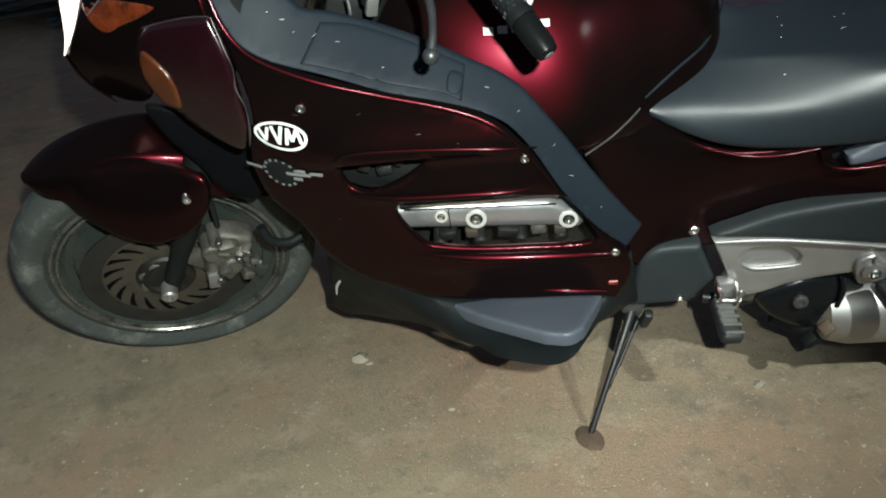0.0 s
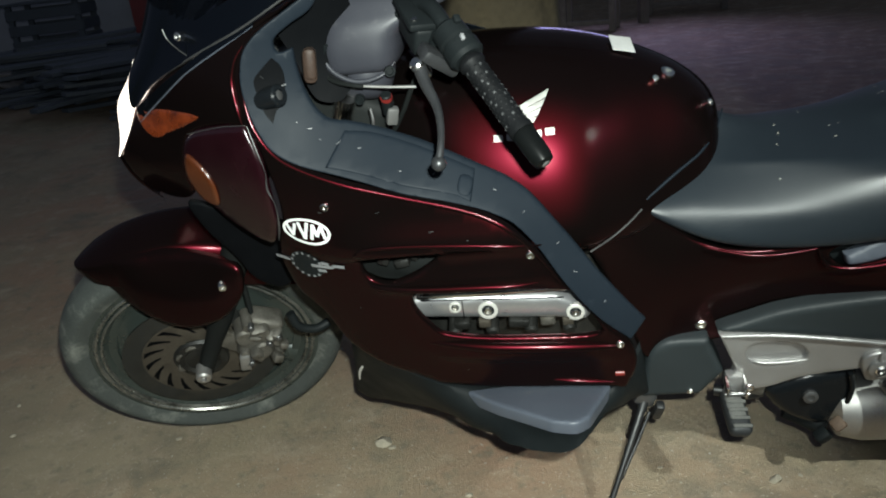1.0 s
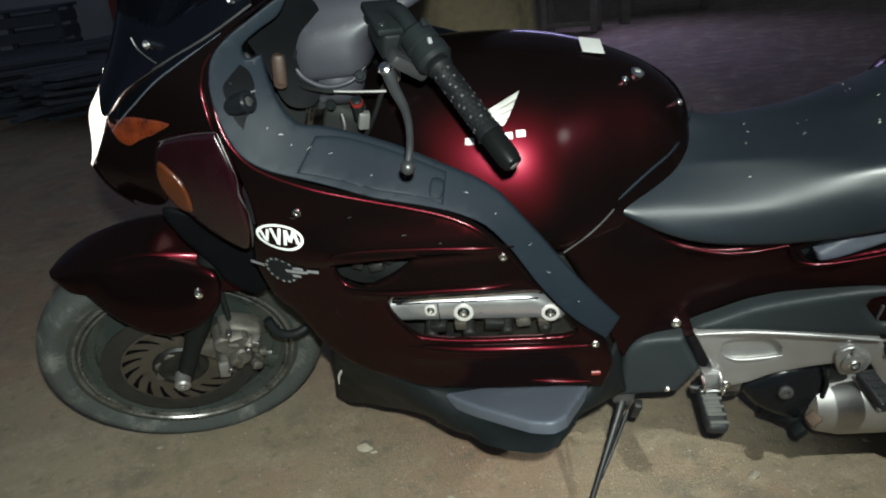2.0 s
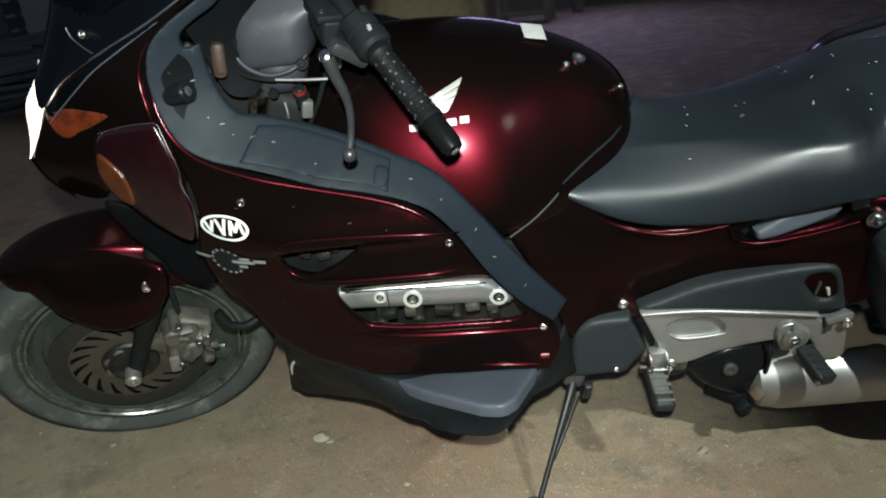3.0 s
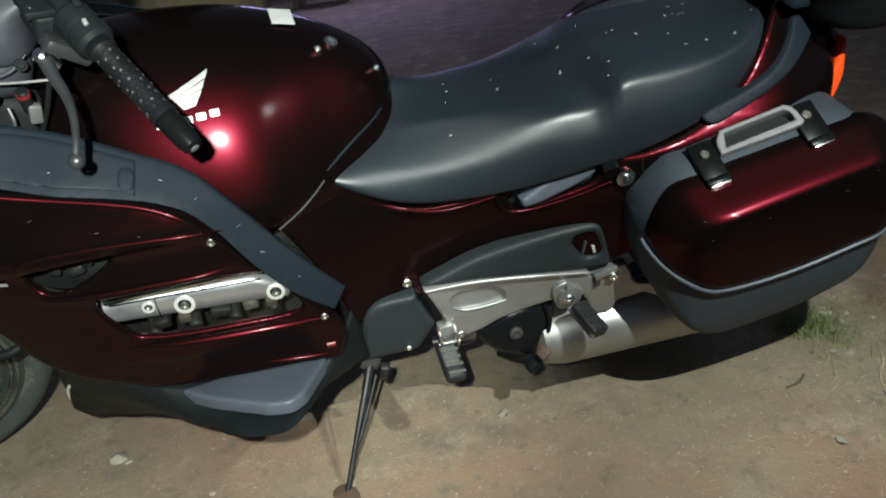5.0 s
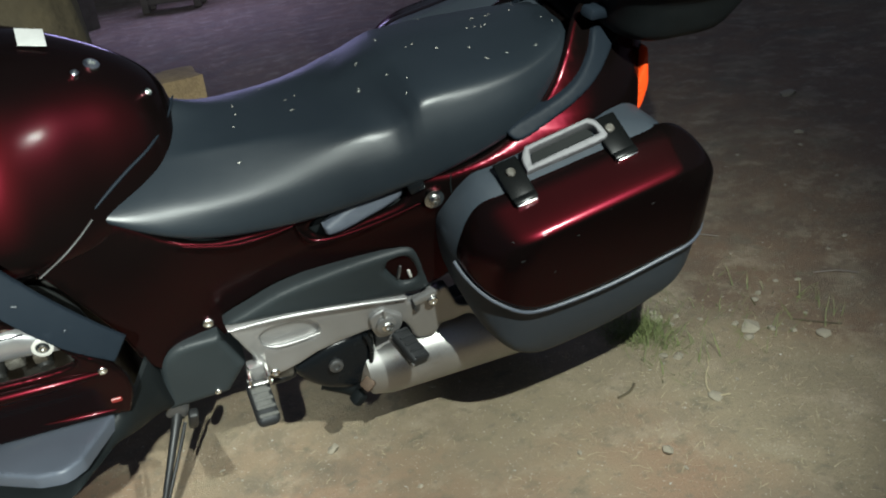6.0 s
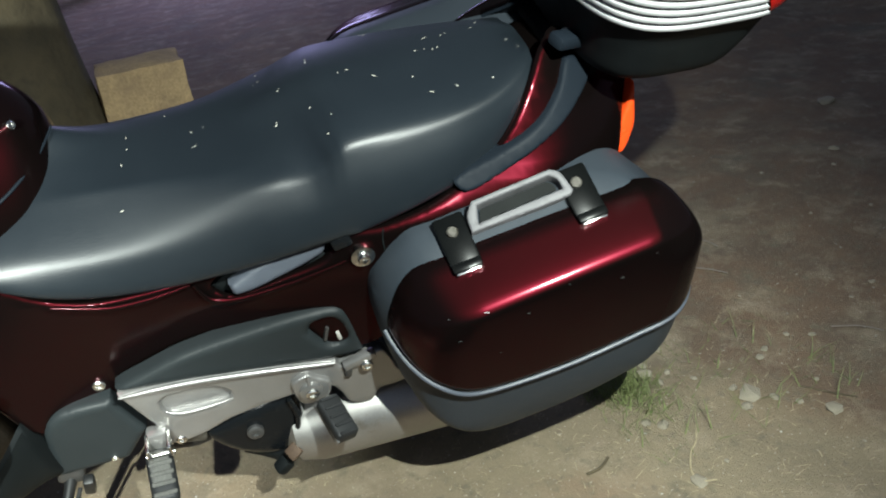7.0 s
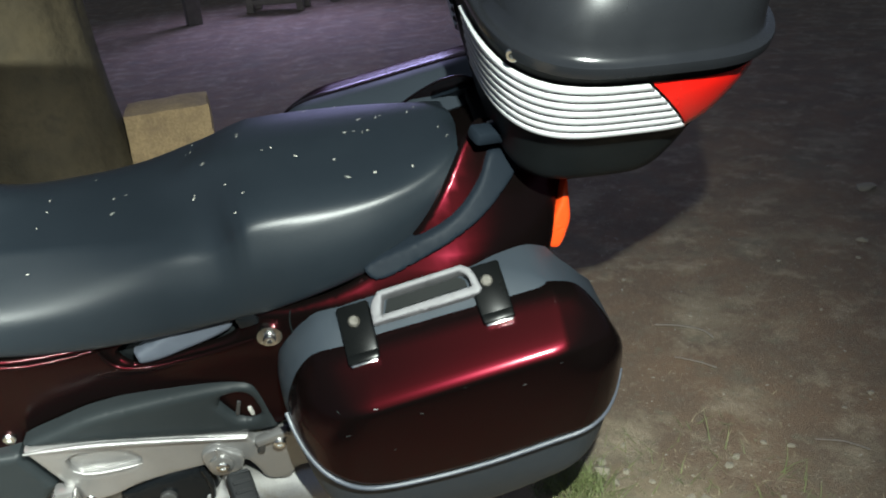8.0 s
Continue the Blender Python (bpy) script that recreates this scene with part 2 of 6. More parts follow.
def ground_material():
    m = bpy.data.materials.new("packed_earth")
    m.use_nodes = True
    n, l = m.node_tree.nodes, m.node_tree.links
    b = n["Principled BSDF"]
    co = n.new("ShaderNodeTexCoord")

    def tex(scale, detail=8, rough=0.6):
        k = n.new("ShaderNodeTexNoise")
        k.inputs["Scale"].default_value, k.inputs["Detail"].default_value, k.inputs["Roughness"].default_value = scale, detail, rough
        l.new(co.outputs["Object"], k.inputs["Vector"])
        return k.outputs["Fac"]

    def mix(fac, lo, hi, c1, c2):
        r = n.new("ShaderNodeMapRange")
        r.inputs["From Min"].default_value, r.inputs["From Max"].default_value = lo, hi
        l.new(fac, r.inputs["Value"])
        k = n.new("ShaderNodeMixRGB")
        l.new(r.outputs[0], k.inputs["Fac"])
        for slot, c in (("Color1", c1), ("Color2", c2)):
            if isinstance(c, tuple):
                k.inputs[slot].default_value = (*c, 1)
            else:
                l.new(c, k.inputs[slot])
        return k.outputs[0]

    base = mix(tex(1.6), 0.35, 0.65, (0.186, 0.150, 0.098), (0.255, 0.208, 0.136))
    base = mix(tex(0.9, 5, 0.6), 0.45, 0.62, base, (0.25, 0.155, 0.100))
    # bare reddish soil begins beyond a ragged line across the yard
    sep = n.new("ShaderNodeVectorMath")
    sep.operation = 'DOT_PRODUCT'
    l.new(co.outputs["Object"], sep.inputs[0])
    sep.inputs[1].default_value = (.743, .669, 0)
    rag = n.new("ShaderNodeMath")
    rag.operation = 'MULTIPLY_ADD'
    l.new(tex(5, 6, 0.65), rag.inputs[0])
    rag.inputs[1].default_value = 0.35
    l.new(sep.outputs["Value"], rag.inputs[2])
    base = mix(rag.outputs[0], 2.24, 2.36, base, mix(tex(4.3, 7, 0.6), 0.4, 0.6, (0.172, 0.112, 0.070), (0.134, 0.094, 0.063)))
    base = mix(tex(3.4, 9, 0.7), 0.52, 0.64, base, (0.212, 0.168, 0.114))
    base = mix(tex(2.3, 9, 0.72), 0.54, 0.68, base, (0.135, 0.115, 0.082))
    base = mix(tex(7, 10, 0.7), 0.52, 0.70, base, (0.30, 0.245, 0.172))
    base = mix(tex(17, 8, 0.7), 0.55, 0.68, base, (0.15, 0.125, 0.085))
    base = mix(tex(38, 6, 0.7), 0.57, 0.70, base, (0.16, 0.13, 0.095))
    base = mix(tex(190, 3, 0.6), 0.65, 0.71, base, (0.50, 0.45, 0.37))
    l.new(base, b.inputs["Base Color"])
    b.inputs["Roughness"].default_value = 0.92
    hs = n.new("ShaderNodeMath")
    hs.operation = "ADD"
    l.new(tex(26, 10, 0.75), hs.inputs[0]), l.new(tex(150, 5, 0.7), hs.inputs[1])
    bp = n.new("ShaderNodeBump")
    bp.inputs["Strength"].default_value, bp.inputs["Distance"].default_value = 0.6, 0.010
    l.new(hs.outputs[0], bp.inputs["Height"]), l.new(bp.outputs[0], b.inputs["Normal"])
    return m


EARTH = ground_material()


# ---- mesh tools ----
def mesh_of(name, verts, faces, smooth=True, sharp=0.6):
    me = bpy.data.meshes.new(name)
    me.from_pydata([tuple(v) for v in verts], [], faces)
    bm = bmesh.new()
    bm.from_mesh(me)
    bmesh.ops.recalc_face_normals(bm, faces=bm.faces)
    bm.to_mesh(me)
    bm.free()
    if smooth:
        me.polygons.foreach_set("use_smooth", [True] * len(me.polygons))
        me.set_sharp_from_angle(angle=sharp)
    return me


def part(name, me, mat, parent=None, label="", mirror=False):
    if mirror:
        me = me.copy()
        me.transform(MIRROR)
        me.flip_normals()
    ob = new(name, me)
    me.materials.clear()
    me.materials.append(mat)
    if parent:
        ob.parent = parent
    if label:
        tagged(ob, label)
    return ob


def from_bm(bm, name, smooth=True, sharp=0.6):
    me = bpy.data.meshes.new(name)
    bmesh.ops.recalc_face_normals(bm, faces=bm.faces)
    bm.to_mesh(me)
    bm.free()
    if smooth:
        me.polygons.foreach_set("use_smooth", [True] * len(me.polygons))
        me.set_sharp_from_angle(angle=sharp)
    return me


def spline(points, closed=True, step=0.008):
    """A smooth line through points; a point with a trailing 1 is a sharp corner."""
    dim = 2 if len(points[0]) in (2, 3) and (len(points[0]) == 2 or all(len(p) < 3 or p[2] == 1 for p in points)) else 3
    pts = [np.array(p[:dim], float) for p in points]
    hard = [len(p) > dim and p[dim] == 1 for p in points]
    n, out = len(pts), []
    for i in range(n if closed else n - 1):
        a, b = pts[i], pts[(i + 1) % n]
        p0 = pts[i - 1] if (closed or i > 0) else a
        p3 = pts[(i + 2) % n] if (closed or i + 2 < n) else b
        d = np.linalg.norm(b - a)
        ta = (b - a) if hard[i] else (b - p0) * d / (np.linalg.norm(b - a) + np.linalg.norm(a - p0) + 1e-9)
        tb = (b - a) if hard[(i + 1) % n] else (p3 - a) * d / (np.linalg.norm(p3 - b) + d + 1e-9)
        k = max(1, int(math.ceil(d / step)))
        for j in range(k):
            s = j / k
            h = (2 * s ** 3 - 3 * s ** 2 + 1, s ** 3 - 2 * s ** 2 + s, -2 * s ** 3 + 3 * s ** 2, s ** 3 - s ** 2)
            out.append(h[0] * a + h[1] * ta + h[2] * b + h[3] * tb)
    if not closed:
        out.append(pts[-1])
    return np.array(out)


def inside(points, ring):
    x, z = points[:, 0][:, None], points[:, 1][:, None]
    x1, z1 = ring[:, 0][None], ring[:, 1][None]
    x2, z2 = np.roll(ring[:, 0], -1)[None], np.roll(ring[:, 1], -1)[None]
    cross = ((z1 > z) != (z2 > z)) & (x < (x2 - x1) * (z - z1) / (z2 - z1 + 1e-12) + x1)
    return cross.sum(1) % 2 == 1


def edge_distance(points, ring):
    a, b = ring[None], np.roll(ring, -1, 0)[None]
    p = points[:, None]
    t = np.clip(((p - a) * (b - a)).sum(-1) / (((b - a) ** 2).sum(-1) + 1e-12), 0, 1)
    return np.sqrt(((a + t[..., None] * (b - a) - p) ** 2).sum(-1)).min(1)


def surface(rows):
    """A smooth depth y over (x, z) through rows of (x, z, y): a thin plate."""
    c = np.array(rows, float)
    n, xs = len(c), c[:, :2]

    def u(d2):
        return np.where(d2 > 0, d2 * np.log(d2 + 1e-12), 0.0)
    a = np.zeros((n + 3, n + 3))
    a[:n, :n] = u(((xs[:, None] - xs[None]) ** 2).sum(-1)) + 1e-6 * np.eye(n)
    p = np.c_[np.ones(n), xs]
    a[:n, n:], a[n:, :n] = p, p.T
    w = np.linalg.solve(a, np.r_[c[:, 2], 0, 0, 0])
    return lambda q: u(((q[:, None] - xs[None]) ** 2).sum(-1)) @ w[:n] + w[n] + q @ w[n + 1:]


def flat(y):
    return lambda q: np.full(len(q), float(y))


def panel(outline, depth, thick=0.004, roll=0.006, grid=0.013, holes=(), out=0.0, step=0.008):
    """A moulded shell over the outline in (x, z): depth gives y, the rim rolls inwards, thick is its wall."""
    from mathutils.geometry import delaunay_2d_cdt
    rings = [spline(outline, True, step)] + [spline(h, True, step) for h in holes]
    verts, edges = [], []
    for r in rings:
        k = len(verts)
        verts += list(r)
        edges += [(k + i, k + (i + 1) % len(r)) for i in range(len(r))]
    lo, hi = rings[0].min(0), rings[0].max(0)
    gx, gz = np.meshgrid(np.arange(lo[0] + grid / 2, hi[0], grid), np.arange(lo[1] + grid / 2, hi[1], grid))
    free = [np.c_[gx.ravel(), gz.ravel()]]
    if roll:
        for r in rings:
            tan = np.roll(r, -1, 0) - np.roll(r, 1, 0)
            nor = np.c_[-tan[:, 1], tan[:, 0]] / (np.linalg.norm(tan, axis=1)[:, None] + 1e-9)
            for s in (-1, 1):
                for d in (0.15, 0.45, 1.0):
                    free.append(r + s * d * roll * nor)
    free = np.vstack(free)
    ok = inside(free, rings[0])
    for h in rings[1:]:
        ok &= ~inside(free, h)
    dist = np.min([edge_distance(free, r) for r in rings], axis=0)
    ok &= dist > (0.12 * roll if roll else grid * 0.3)
    keep = free[ok]
    verts += list(keep)
    v2, _, f2, *_ = delaunay_2d_cdt([Vector((float(a), float(b))) for a, b in verts], edges, [], 1 if not holes else 0, 1e-5)
    q = np.array([(v.x, v.y) for v in v2])
    mid = np.array([q[list(f)].mean(0) for f in f2])
    good = inside(mid, rings[0])
    for h in rings[1:]:
        good &= ~inside(mid, h)
    faces = [tuple(f) for f, g in zip(f2, good) if g]
    y = depth(q) - out
    if roll:
        d = np.min([edge_distance(q, r) for r in rings], axis=0)
        s = np.clip(1 - d / roll, 0, 1)
        y = y + roll * (1 - np.sqrt(np.clip(1 - s * s, 0, 1)))
    front = [(a, c, b) for (a, b), c in zip(q, y)]
    back = [(a, c + thick, b) for (a, b), c in zip(q, y)]
    n = len(front)
    count = {}
    for f in faces:
        for i in range(3):
            e = (f[i], f[(i + 1) % 3])
            count[tuple(sorted(e))] = None if tuple(sorted(e)) in count else e
    rim = [(e[0], e[1], n + e[1], n + e[0]) for e in count.values() if e]
    return mesh_of("panel", front + back, faces + [tuple(n + i for i in reversed(f)) for f in faces] + rim, True, 0.9)


def skin(rows, closed=True, caps=True, sharp=0.7):
    """A skin over rows of points that all have the same length."""
    n, verts, faces = len(rows[0]), [], []
    for r in rows:
        verts += [tuple(p) for p in r]
    for i in range(len(rows) - 1):
        for j in range(n if closed else n - 1):
            a, b = i * n + j, i * n + (j + 1) % n
            faces.append((a, b, b + n, a + n))
    if caps:
        faces += [tuple(range(n)), tuple(range(len(verts) - n, len(verts)))]
    return mesh_of("skin", verts, faces, True, sharp)


def resample(points, n, closed=False):
    p = np.array(points, float)
    if closed:
        p = np.vstack([p, p[:1]])
    s = np.r_[0, np.cumsum(np.linalg.norm(np.diff(p, axis=0), axis=1))]
    t = np.linspace(0, s[-1], n + 1)[:-1] if closed else np.linspace(0, s[-1], n)
    return np.c_[[np.interp(t, s, p[:, k]) for k in range(p.shape[1])]].T


def smooth_rows(rows, steps=4):
    """More rows between the given ones, by a smooth curve through them."""
    rows = np.array(rows, float)
    out = []
    for i in range(len(rows) - 1):
        p0, a, b, p3 = rows[max(i - 1, 0)], rows[i], rows[i + 1], rows[min(i + 2, len(rows) - 1)]
        for j in range(steps):
            s = j / steps
            ta, tb = (b - p0) / 2, (p3 - a) / 2
            out.append((2 * s ** 3 - 3 * s ** 2 + 1) * a + (s ** 3 - 2 * s ** 2 + s) * ta + (-2 * s ** 3 + 3 * s ** 2) * b + (s ** 3 - s ** 2) * tb)
    out.append(rows[-1])
    return np.array(out)


def tube(points, radius, segments=12, smooth=True):
    """A round rod along points; radius is a number or one for each point."""
    pts = np.array(points, float)
    rad = np.full(len(pts), radius) if np.isscalar(radius) else np.array(radius, float)
    if smooth and len(pts) > 2:
        both = smooth_rows(np.c_[pts, rad], 6)
        pts, rad = both[:, :3], both[:, 3]
    rows, side = [], None
    for i, p in enumerate(pts):
        t = pts[min(i + 1, len(pts) - 1)] - pts[max(i - 1, 0)]
        t = t / np.linalg.norm(t)
        if side is None:
            side = np.cross(t, (0, 0, 1) if abs(t[2]) < 0.9 else (1, 0, 0))
        side = side - t * (side @ t)
        side = side / np.linalg.norm(side)
        up = np.cross(t, side)
        rows.append([p + rad[i] * (math.cos(a) * side + math.sin(a) * up) for a in np.linspace(0, 2 * math.pi, segments, False)])
    return skin(rows)


def turned(profile, at, axis, segments=48):
    """A body turned round an axis: rows of (distance along the axis, radius)."""
    axis = np.array(axis, float) / np.linalg.norm(axis)
    side = np.cross(axis, (0, 0, 1) if abs(axis[2]) < 0.9 else (1, 0, 0))
    side = side / np.linalg.norm(side)
    up = np.cross(axis, side)
    rows = [[np.array(at) + d * axis + r * (math.cos(a) * side + math.sin(a) * up) for a in np.linspace(0, 2 * math.pi, segments, False)] for d, r in profile]
    return rows


def lathe(profile, at, axis, segments=48, caps=True, ring=False, sharp=0.6):
    rows = turned(profile, at, axis, segments)
    if ring:
        rows = rows + rows[:1]
        caps = False
    me = skin(rows, True, caps, sharp)
    if ring:
        bm = bmesh.new()
        bm.from_mesh(me)
        bmesh.ops.remove_doubles(bm, verts=bm.verts, dist=1e-6)
        me = from_bm(bm, "ring", True, sharp)
    return me


def block(size, m, bevel=0.006, segments=3, taper=(1, 1)):
    bm = bmesh.new()
    bmesh.ops.create_cube(bm, size=1)
    for v in bm.verts:
        k = (taper[0], taper[1]) if v.co.z > 0 else (1, 1)
        v.co = Vector((v.co.x * size[0] * k[0], v.co.y * size[1] * k[1], v.co.z * size[2]))
    if bevel:
        bmesh.ops.bevel(bm, geom=bm.edges[:], offset=bevel, segments=segments, affect="EDGES", profile=0.5)
    bmesh.ops.transform(bm, matrix=m, verts=bm.verts)
    return from_bm(bm, "block", True, 0.6)


def bolt_mesh(at, axis, r=0.008, h=0.006, washer=0.0):
    prof = [(-0.01, r), (h * 0.7, r), (h, r * 0.8), (h, r * 0.45), (h * 0.5, r * 0.4), (h * 0.5, 0.0004)]
    if washer:
        prof = [(-0.01, washer), (h * 0.25, washer), (h * 0.3, r)] + prof[1:]
    return lathe(prof, at, axis, 18, True)


LEFT = (0, -1, 0)
# the middle plane of the bike, and the mirror in it
MIDDLE = Matrix.Translation((0, .06, 0)) @ Matrix.Rotation(radians(5.5), 4, "X")
MIRROR = MIDDLE @ Matrix.Diagonal((1, -1, 1, 1)) @ MIDDLE.inverted()

# ---- ground ----
def ground_height(x, y):
    h = 0.012 * noise.noise((x * 1.3, y * 1.3, 0.3)) + 0.006 * noise.noise((x * 4.1, y * 4.1, 1.7)) + 0.003 * noise.noise((x * 13, y * 13, 4.2))
    d = (x - 1.57) * .743 + (y - 1.42) * .669 + .03 * noise.noise((x * 6, y * 6, 8.1))
    along = (x - 1.70) * .669 - (y - 1.27) * .743
    crust = max(0.0, 1 - abs(along) / .42) * (.010 * math.exp(-(d / .030) ** 2) + .006 * (.5 + .5 * math.tanh(d / .024)))
    return h + crust - 0.004


def build_ground():
    def axis(lo, hi, fine_lo, fine_hi, fine):
        mid = list(np.arange(fine_lo, fine_hi + 1e-6, fine))
        left, right, d = [], [], fine
        x = fine_lo
        while x > lo:
            d *= 1.35
            x -= d
            left.append(x)
        x, d = fine_hi, fine
        while x < hi:
            d *= 1.35
            x += d
            right.append(x)
        return left[::-1] + mid + right
    xs, ys = axis(-400, 400, -1.5, 3.2, 0.035), axis(-400, 400, 0.5, 4.0, 0.035)
    verts = [(x, y, ground_height(x, y)) for y in ys for x in xs]
    n = len(xs)
    faces = [(j * n + i, j * n + i + 1, j * n + n + i + 1, j * n + n + i) for j in range(len(ys) - 1) for i in range(n - 1)]
    me = mesh_of("ground", verts, faces)
    tagged(part("ground", me, EARTH), "packed bare earth yard with pebbles and dry straw", "ground", kind="structure")


build_ground()

# ---- motorcycle ----
bike = new("motorcycle")
bike.matrix_world = pose(-0.463, 1.6934, -0.003, 12.0, 0, -5.0)
tagged(bike, "dark candy-red touring motorcycle with grey trim, leaning on its side stand", "motorcycle")

cowl_base = surface([(.398, .79, -.316), (.747, .735, -.332), (.878, .53, -.31), (.56, .85, -.325), (.70, .80, -.33), (.57, .47, -.29),
                  (.85, .42, -.295), (.36, .98, -.30), (.45, 1.15, -.26), (.35, .66, -.27), (.22, 1.08, -.19), (.10, .86, -.18),
                  (.087, .951, -.147), (.026, .864, -.138), (.05, .80, -.133), (.10, .775, -.14)])


def ridge(q, x0, z0, x1, z1, height, above, below):
    """A moulded ridge along a line in (x, z), fading out at both ends."""
    s = (q[:, 0] - x0) / (x1 - x0)
    d = q[:, 1] - (z0 + s * (z1 - z0))
    ends = np.clip(np.minimum(s, 1 - s) / .28, 0, 1)
    return height * ends * ends * (3 - 2 * ends) * np.exp(-(d / np.where(d > 0, above, below)) ** 2)


def cowl_y(q):
    """Depth of the side fairing with its moulded ridges."""
    return (cowl_base(q) - ridge(q, .36, .742, .80, .762, .016, .045, .008) - ridge(q, .44, .674, .80, .682, .012, .028, .010)
            - ridge(q, .50, .520, .93, .505, .007, .020, .020))


trim_y = surface([(.36, .98, -.298), (.45, 1.15, -.255), (.41, .91, -.315), (.56, .85, -.32), (.70, .80, -.325), (.90, .54, -.30),
                  (.76, .73, -.325), (.52, 1.05, -.20), (.53, .97, -.21), (.60, .94, -.22), (.72, .87, -.245), (.80, .78, -.285), (.92, .6, -.285)])
side_base = surface([(.83, .70, -.25), (.933, .72, -.19), (1.25, .60, -.185), (1.46, .615, -.187), (1.05, .43, -.165), (1.4, .5, -.19), (.93, .5, -.2),
                  (1.1, .62, -.195), (1.62, .68, -.186), (1.60, .615, -.214), (1.78, .80, -.140), (1.93, .66, -.122), (1.875, .69, -.168), (1.80, .70, -.196), (1.95, .80, -.062), (1.86, .83, -.085), (1.2, .5, -.165)])


def side_y(q):
    return side_base(q) - ridge(q, 1.16, .570, 1.62, .612, .009, .022, .016) - ridge(q, 1.38, .622, 1.84, .705, .016, .028, .03)


CASE_CURVE = smooth_rows([(.26, -.33), (.33, -.348), (.40, -.357), (.45, -.363), (.52, -.367), (.586, -.366), (.600, -.3605), (.610, -.346), (.636, -.293), (.66, -.25), (.69, -.20), (.73, -.15)], 8)


CASE_BLUR = np.linspace(-.05, .05, 21)


def case_rise(x):
    return .222 * (np.clip(x, 1.45, 1.86) - 1.6)


def case_y(q):
    """Depth of the pannier: a flat deck on top, a crease, then the wide outer face."""
    z = q[:, 1] - case_rise(q[:, 0])
    crisp = np.interp(z, CASE_CURVE[:, 0], CASE_CURVE[:, 1])
    mild = sum(np.interp(z + d, CASE_CURVE[:, 0], CASE_CURVE[:, 1]) for d in CASE_BLUR) / len(CASE_BLUR)
    w = np.clip(np.maximum((1.60 - q[:, 0]) / .10, (q[:, 0] - 1.84) / .10), 0, 1)
    return crisp + (mild - crisp) * w * w * (3 - 2 * w) + 80 * np.clip(1.58 - q[:, 0], 0, 1) ** 3 + 52 * np.clip(q[:, 0] - 1.86, 0, 1) ** 3


SIDES = (False, True)


def centred(me):
    """Lays a mesh that is built about y = 0 onto the bike's own middle plane."""
    me.transform(MIDDLE)
    return me


def mirrored(points):
    return [tuple(MIRROR @ Vector(p)) for p in points]


# fairing
AIR_SLOT = [(.474, .727), (.492, .740), (.54, .744), (.588, .746), (.600, .735), (.575, .714), (.545, .699), (.510, .688), (.484, .696)]
HEAD_SLOT = [(.546, .640), (.562, .658), (.788, .659), (.814, .646), (.840, .598), (.851, .556), (.746, .551), (.593, .562), (.567, .588)]
COWL = [(.462, 1.148, 1), (.421, 1.123), (.384, 1.103), (.361, 1.083), (.350, 1.058), (.345, 1.028), (.349, .983), (.368, .942), (.402, .913), (.471, .882), (.553, .853), (.636, .829),
        (.686, .811), (.722, .788), (.757, .742), (.797, .671), (.849, .592), (.903, .527), (.913, .474), (.896, .414, 1), (.867, .416), (.572, .420),
        (.522, .440), (.458, .462), (.401, .512), (.371, .587), (.335, .635), (.322, .70), (.335, .76), (.356, .804), (.362, .859), (.347, .965, 1),
        (.29, .962), (.214, .933), (.188, .892), (.17, .81), (.10, .772), (.05, .80), (.026, .864, 1), (.063, .911), (.087, .951, 1), (.114, .972), (.154, 1.005), (.256, 1.056), (.357, 1.102)]
me = panel(COWL, cowl_y, 0.004, 0.007, 0.014, (AIR_SLOT, HEAD_SLOT))
for far in SIDES:
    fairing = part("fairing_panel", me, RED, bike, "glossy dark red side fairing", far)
    if not far:
        cowl = fairing
# rolled lip under the cylinder head opening, and the crease over the air slot
part("fairing_lip", tube([(.556, cowl_y(np.array([(.556, .541)]))[0] + .004, .541), (.66, cowl_y(np.array([(.66, .537)]))[0] - .004, .537), (.80, cowl_y(np.array([(.80, .531)]))[0] - .004, .531), (.895, cowl_y(np.array([(.895, .522)]))[0] + .004, .522)], [.004, .010, .010, .004], 14), RED, cowl)
def on_cowl(x, z, lift):
    return (x, float(cowl_y(np.array([(x, z)]))[0]) - lift, z)


part("fairing_lip", tube([on_cowl(.480, .688, -.003), on_cowl(.495, .681, .001), on_cowl(.56, .680, .0015), on_cowl(.66, .682, .0015), on_cowl(.72, .682, .0005), on_cowl(.765, .681, -.004)], [.002, .005, .006, .006, .004, .002], 14), RED, cowl)
part("fairing_crease", tube([on_cowl(.462, .728, -.003), on_cowl(.474, .756, 0), on_cowl(.497, .766, .0005), on_cowl(.56, .768, .0005), on_cowl(.65, .766, .0005), on_cowl(.72, .760, 0), on_cowl(.765, .752, -.003)], [.001, .0025, .0035, .004, .004, .003, .001], 12), RED, cowl)

edge = [(.421, 1.123), (.384, 1.103), (.361, 1.083), (.350, 1.058), (.345, 1.028), (.349, .983), (.368, .942), (.402, .913), (.471, .882), (.553, .853), (.636, .829), (.686, .811), (.722, .788), (.757, .742), (.797, .671)]
part("fairing_edge", tube([on_cowl(x - .001, z - .003, .0005) for x, z in edge], [.0018] + [.0046] * (len(edge) - 2) + [.0014], 12), RED, cowl)

